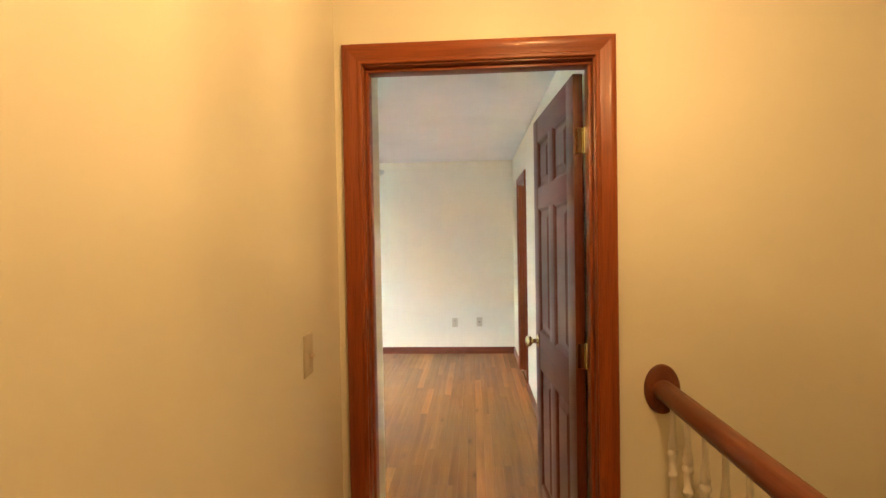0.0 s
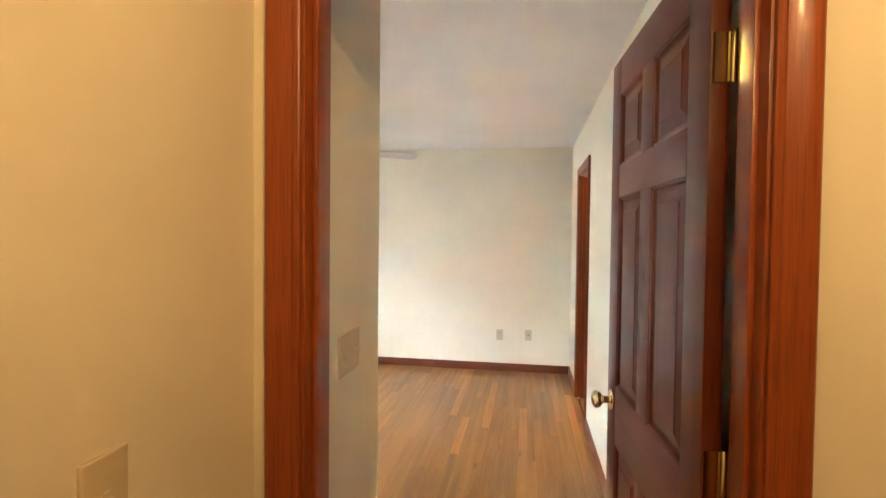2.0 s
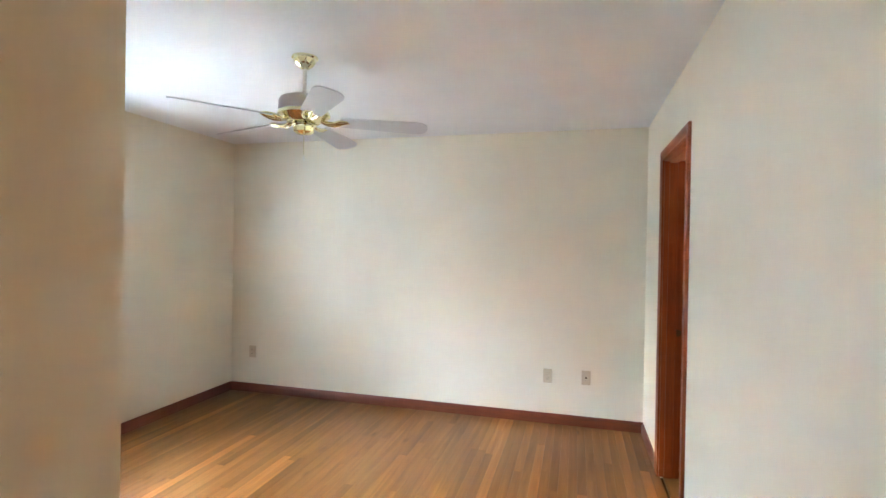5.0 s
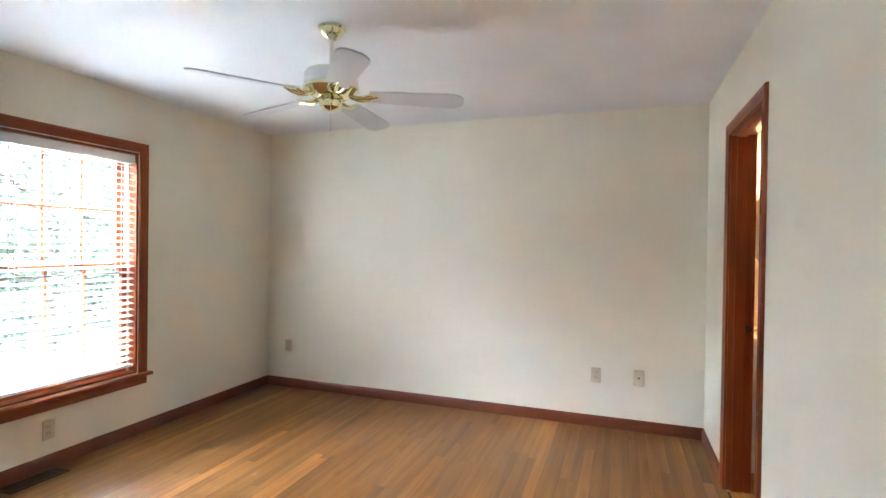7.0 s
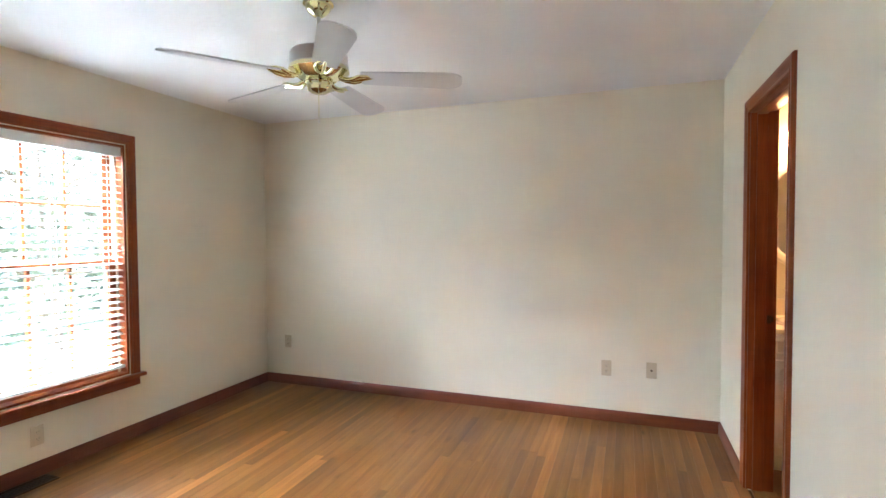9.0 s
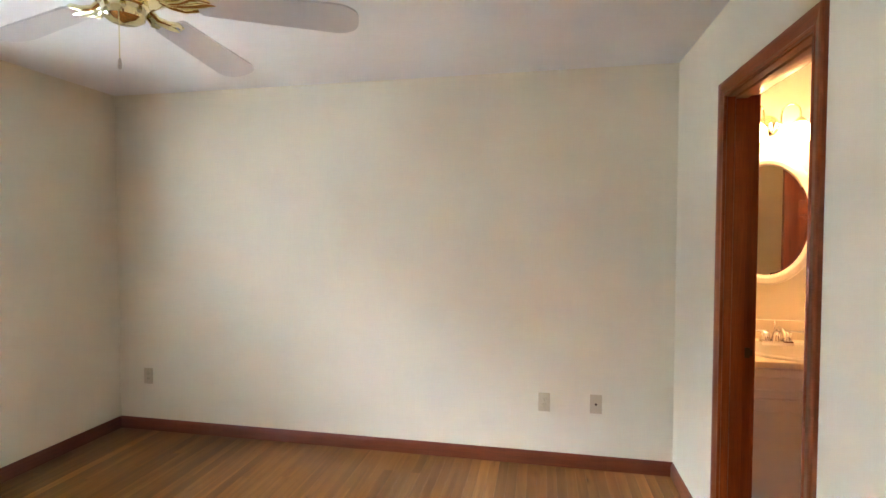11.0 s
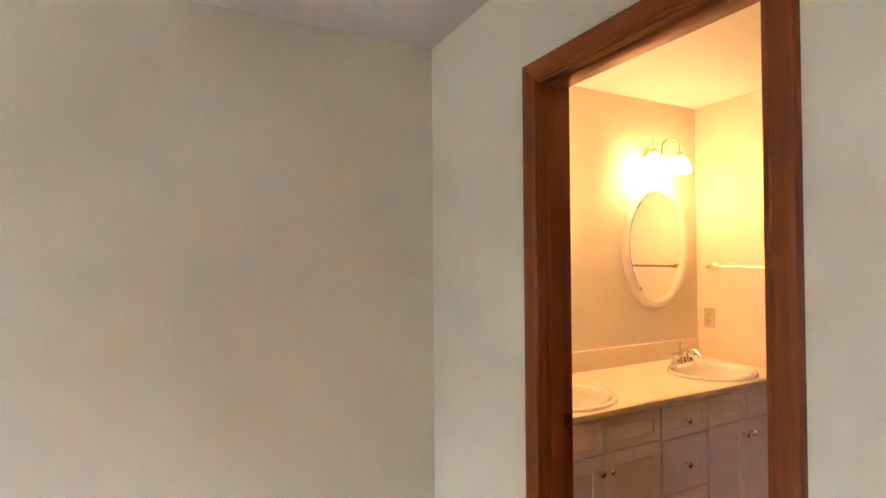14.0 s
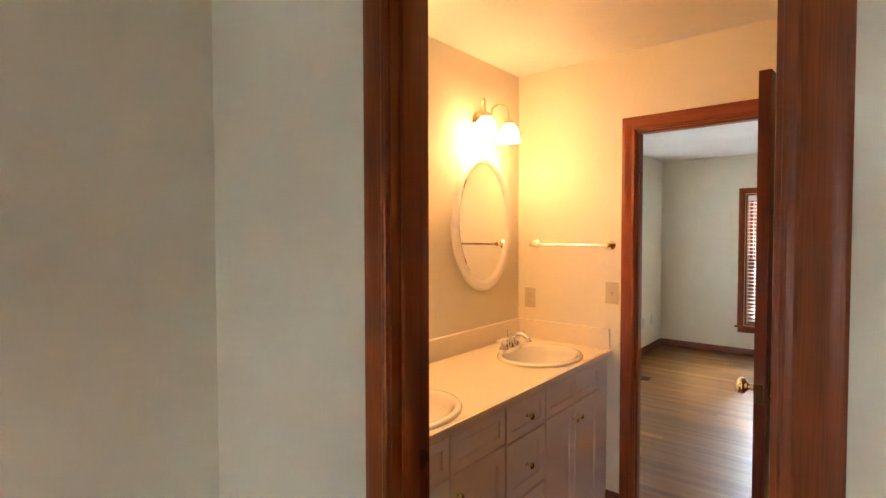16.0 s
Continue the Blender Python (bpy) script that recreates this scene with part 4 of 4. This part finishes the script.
def vanity_light(x, label):
    v = thing("vanity_light", label, "wall lamp", pose(x, NY, 2.040), group="vanity lights")
    part("backplate", lathe(bmesh.new(), [(0, 0.0005), (0.056, 0.0005), (0.058, 0.006), (0.048, 0.016), (0.030, 0.024), (0.022, 0.045), (0.012, 0.055), (0, 0.056)], 28, Matrix.Rotation(radians(90), 4, "X")), BRASS, v, "polished brass backplate")
    part("bar", tube(bmesh.new(), [(-0.045, -0.050, 0.0), (0.0, -0.054, -0.004), (0.045, -0.050, 0.0)], 0.008, 12), BRASS, v)
    part("finial", lathe(bmesh.new(), [(0, -0.050), (0.005, -0.047), (0.012, -0.036), (0.024, -0.014), (0.028, 0.004), (0.020, 0.014), (0, 0.016)], 20, Matrix.Translation((0, -0.056, 0))), BRASS, v, "turned brass finial")
    for s in (-1, 1):
        arc = [(s * (0.076 - 0.032 * math.cos(a)), -0.055 - 0.065 * (1 - math.cos(a)) / 2, 0.055 + 0.042 * math.sin(a)) for a in (0.0, 0.4, 0.8, 1.2, 1.57, 1.95, 2.35, 2.75, 3.1416)]
        part("arm", tube(bmesh.new(), [(s * 0.044, -0.052, 0.0)] + arc + [(s * 0.108, -0.123, 0.015)], 0.0048, 10), BRASS, v, "curved brass arm")
        at = Matrix.Translation((s * 0.108, -0.125, 0))
        part("socket_cup", lathe(bmesh.new(), [(0, 0.020), (0.010, 0.020), (0.024, 0.008), (0.028, -0.006), (0.022, -0.010), (0, -0.010)], 18, at), BRASS, v)
        part("shade", lathe(bmesh.new(), [(0.018, -0.0105), (0.028, -0.012), (0.044, -0.028), (0.052, -0.052), (0.055, -0.080), (0.064, -0.100), (0.062, -0.101), (0.052, -0.081), (0.049, -0.053), (0.041, -0.030), (0.018, -0.014)], 24, at), FROST, v, "lit frosted glass bell shade", 60)


for mx, lx, where in ((1.072, 1.070, "beside the doorway"), (2.060, 2.018, "beside the towel wall")):
    oval_mirror(mx, 1.516, "white-framed oval mirror on the vanity wall " + where)
    vanity_light(lx, "brass two-arm vanity light with lit glass shades " + where)

bar = thing("towel_bar", "brass towel bar on the cream bathroom wall", "towel bar", pose(EX, 0, 1.392))
for y in (5.808, 6.247):
    part("bracket", lathe(bmesh.new(), [(0, 0.0005), (0.026, 0.0005), (0.027, 0.006), (0.018, 0.012), (0.011, 0.018), (0.011, 0.050), (0.015, 0.054), (0.016, 0.064), (0.011, 0.072), (0, 0.073)], 20, Matrix.Translation((0, y, 0)) @ Matrix.Rotation(radians(-90), 4, "Y")), BRASS, bar, "round brass bracket")
part("rod", tube(bmesh.new(), [(-0.060, 5.810, 0), (-0.060, 6.243, 0)], 0.0075, 14), CHROME, bar)


# ---- outdoors ----
bm = bmesh.new()
bmesh.ops.create_grid(bm, x_segments=24, y_segments=24, size=700)
solid("ground", bm, GRASS, "sunlit green lawn reaching the horizon", "ground", "structure", matrix=pose(0, 0, -3.0), smooth=0)


def tree(x, y, height, spread, seed):
    rng = random.Random(seed)
    t = thing("tree", "leafy green broadleaf tree on the lawn", "tree", pose(x, y, -3.0), group="trees outside")
    bm = tube(bmesh.new(), [(0, 0, -0.1), (0.05, 0.02, height * 0.25), (-0.05, 0.08, height * 0.5), (0.06, 0.0, height * 0.8)], [0.22, 0.16, 0.12, 0.04], 10)
    for k in range(9):
        a, z = rng.uniform(0, 6.28), height * rng.uniform(0.28, 0.7)
        r = spread * rng.uniform(0.5, 0.85)
        tube(bm, [(0, 0, z), (r * 0.5 * math.cos(a), r * 0.5 * math.sin(a), z + height * 0.10), (r * math.cos(a), r * math.sin(a), z + height * 0.16)], [0.07, 0.04, 0.015], 6)
    part("trunk", bm, BARK, t)
    verts, faces = [], []
    for k in range(70):
        a, u = rng.uniform(0, 6.28), rng.random() ** 0.5
        c = Vector((spread * u * math.cos(a), spread * u * math.sin(a), height * (0.24 + 0.72 * rng.random() * (1.15 - 0.55 * u))))
        for _ in range(42):
            p = c + Vector((rng.gauss(0, 0.38), rng.gauss(0, 0.38), rng.gauss(0, 0.30)))
            q = Euler((rng.uniform(-1, 1), rng.uniform(-1, 1), rng.uniform(0, 6.28))).to_matrix()
            s = rng.uniform(0.07, 0.14)
            i = len(verts)
            verts += [p + q @ Vector(v) * s for v in ((-1, 0, 0), (0, -0.55, 0.1), (1.1, 0, -0.1), (0, 0.55, 0.1))]
            faces.append((i, i + 1, i + 2, i + 3))
    me = bpy.data.meshes.new("crown")
    me.from_pydata(verts, [], faces)
    me.materials.append(LEAF)
    crown = new("crown", me)
    crown.parent = t


for k, (x, y, h, s) in enumerate(((-12, 7.5, 7.5, 2.6), (-15, 11.5, 8.5, 3.0), (-13.5, 3.0, 7.0, 2.4), (-20, 15, 10, 3.4), (-22, 7, 9.5, 3.4), (16, 8.5, 8, 2.8), (19, 4.5, 9, 3.2))):
    tree(x, y, h, s, k + 5)


def woodland(stretches, seed):
    rng = random.Random(seed)
    verts, faces = [], []
    for x0, y0, x1, y1 in stretches:
        for k in range(420):
            u = rng.random()
            top = 5.2 + 1.6 * math.sin(u * 17.0) + 1.2 * math.sin(u * 41.0 + 1.0)
            c = Vector((x0 + (x1 - x0) * u + rng.gauss(0, 1.2), y0 + (y1 - y0) * u + rng.gauss(0, 1.2), top * rng.random() ** 0.8))
            for _ in range(26):
                p = c + Vector((rng.gauss(0, 0.7), rng.gauss(0, 0.7), rng.gauss(0, 0.5)))
                p.z = max(p.z, 0.05)
                q = Euler((rng.uniform(-1, 1), rng.uniform(-1, 1), rng.uniform(0, 6.28))).to_matrix()
                r = rng.uniform(0.14, 0.30)
                i = len(verts)
                verts += [p + q @ Vector(v) * r for v in ((-1, 0, 0), (0, -0.6, 0.1), (1.1, 0, -0.1), (0, 0.6, 0.1))]
                faces.append((i, i + 1, i + 2, i + 3))
    me = bpy.data.meshes.new("woodland")
    me.from_pydata(verts, [], faces)
    me.materials.append(LEAF)
    ob = new("woodland", me)
    ob.location = (0, 0, -3.0)
    return tagged(ob, "dense green broadleaf woodland edge beyond the lawn", "woodland", kind="stuff")


woodland(((-27, -8, -25, 30), (-20, 32, 12, 31), (28, -8, 28, 11)), 3)


# ---- oak boards, last ----
BOARD = 0.057


def board_mesh(length):
    bm = bmesh.new()
    w, l, e = BOARD / 2 - 0.00015, length / 2 - 0.0002, 0.0004
    low = [bm.verts.new(p) for p in ((-w, -l, -0.013), (w, -l, -0.013), (w, l, -0.013), (-w, l, -0.013))]
    mid = [bm.verts.new(p) for p in ((-w, -l, -e), (w, -l, -e), (w, l, -e), (-w, l, -e))]
    top_ = [bm.verts.new(p) for p in ((-w + e, -l + e, 0), (w - e, -l + e, 0), (w - e, l - e, 0), (-w + e, l - e, 0))]
    for a, b in ((low, mid), (mid, top_)):
        for i in range(4):
            bm.faces.new((a[i], a[(i + 1) % 4], b[(i + 1) % 4], b[i]))
    bm.faces.new(top_)
    return mesh_of("board", bm, OAK, 0)


LENGTHS = [0.70 + 0.25 * k for k in range(8)]
BOARDS = {round(l, 2): board_mesh(l) for l in LENGTHS}
rng = random.Random(11)


def strips(x0, x1, y0, y1):
    """Rows of board lengths that fill a rectangle, from the shared lengths with one cut piece at the end."""
    n = int(math.ceil((x1 - x0) / BOARD - 1e-6))
    for i in range(n):
        x = x0 + (i + 0.5) * BOARD
        y = y0(x) if callable(y0) else y0
        first = True
        while y < y1 - 1e-4:
            l = rng.choice(LENGTHS)
            if first:
                l, first = rng.choice(LENGTHS[:5]), False
            if y + l > y1 - 0.25:
                l = y1 - y
            yield x, y + l / 2, l
            y += l


def lay(parent, areas, single):
    verts, faces = [], []
    count = 0
    for area in areas:
        for x, y, l in strips(*area):
            if count < 300 and single(x, y):
                me = BOARDS.get(round(l, 2)) or board_mesh(l)
                b = new("board", me)
                b.parent, b.matrix_basis = parent, pose(x, y, 0)
                count += 1
                continue
            w, h, e = BOARD / 2 - 0.00015, l / 2 - 0.0002, 0.0004
            i = len(verts)
            verts += [(x - w, y - h, -e), (x + w, y - h, -e), (x + w, y + h, -e), (x - w, y + h, -e), (x - w + e, y - h + e, 0), (x + w - e, y - h + e, 0), (x + w - e, y + h - e, 0), (x - w + e, y + h - e, 0)]
            faces += [(i, i + 1, i + 5, i + 4), (i + 1, i + 2, i + 6, i + 5), (i + 2, i + 3, i + 7, i + 6), (i + 3, i, i + 4, i + 7), (i + 4, i + 5, i + 6, i + 7)]
    if verts:
        me = bpy.data.meshes.new("boards")
        me.from_pydata(verts, [], faces)
        me.materials.append(OAK)
        rest = new("boards", me)
        rest.parent = parent
        tagged(rest, kind="stuff")


lay(FLOOR, [(WX, BX1, lambda x: DY1 - 0.06 if x + BOARD / 2 > HX0 else SY, NY)], lambda x, y: x > -2.9)
lay(bpy.data.objects["floor_bath"], [(BX1 + 0.028, EX + 0.03, 3.6, NY)], lambda x, y: y > 4.2)
lay(FLOOR3, [(EX + 0.06, R3E, R3S, R3N)], lambda x, y: False)
lay(bpy.data.objects["floor_hall"], [(HX0, 0.80, -1.5, DY1 - 0.06)], lambda x, y: False)
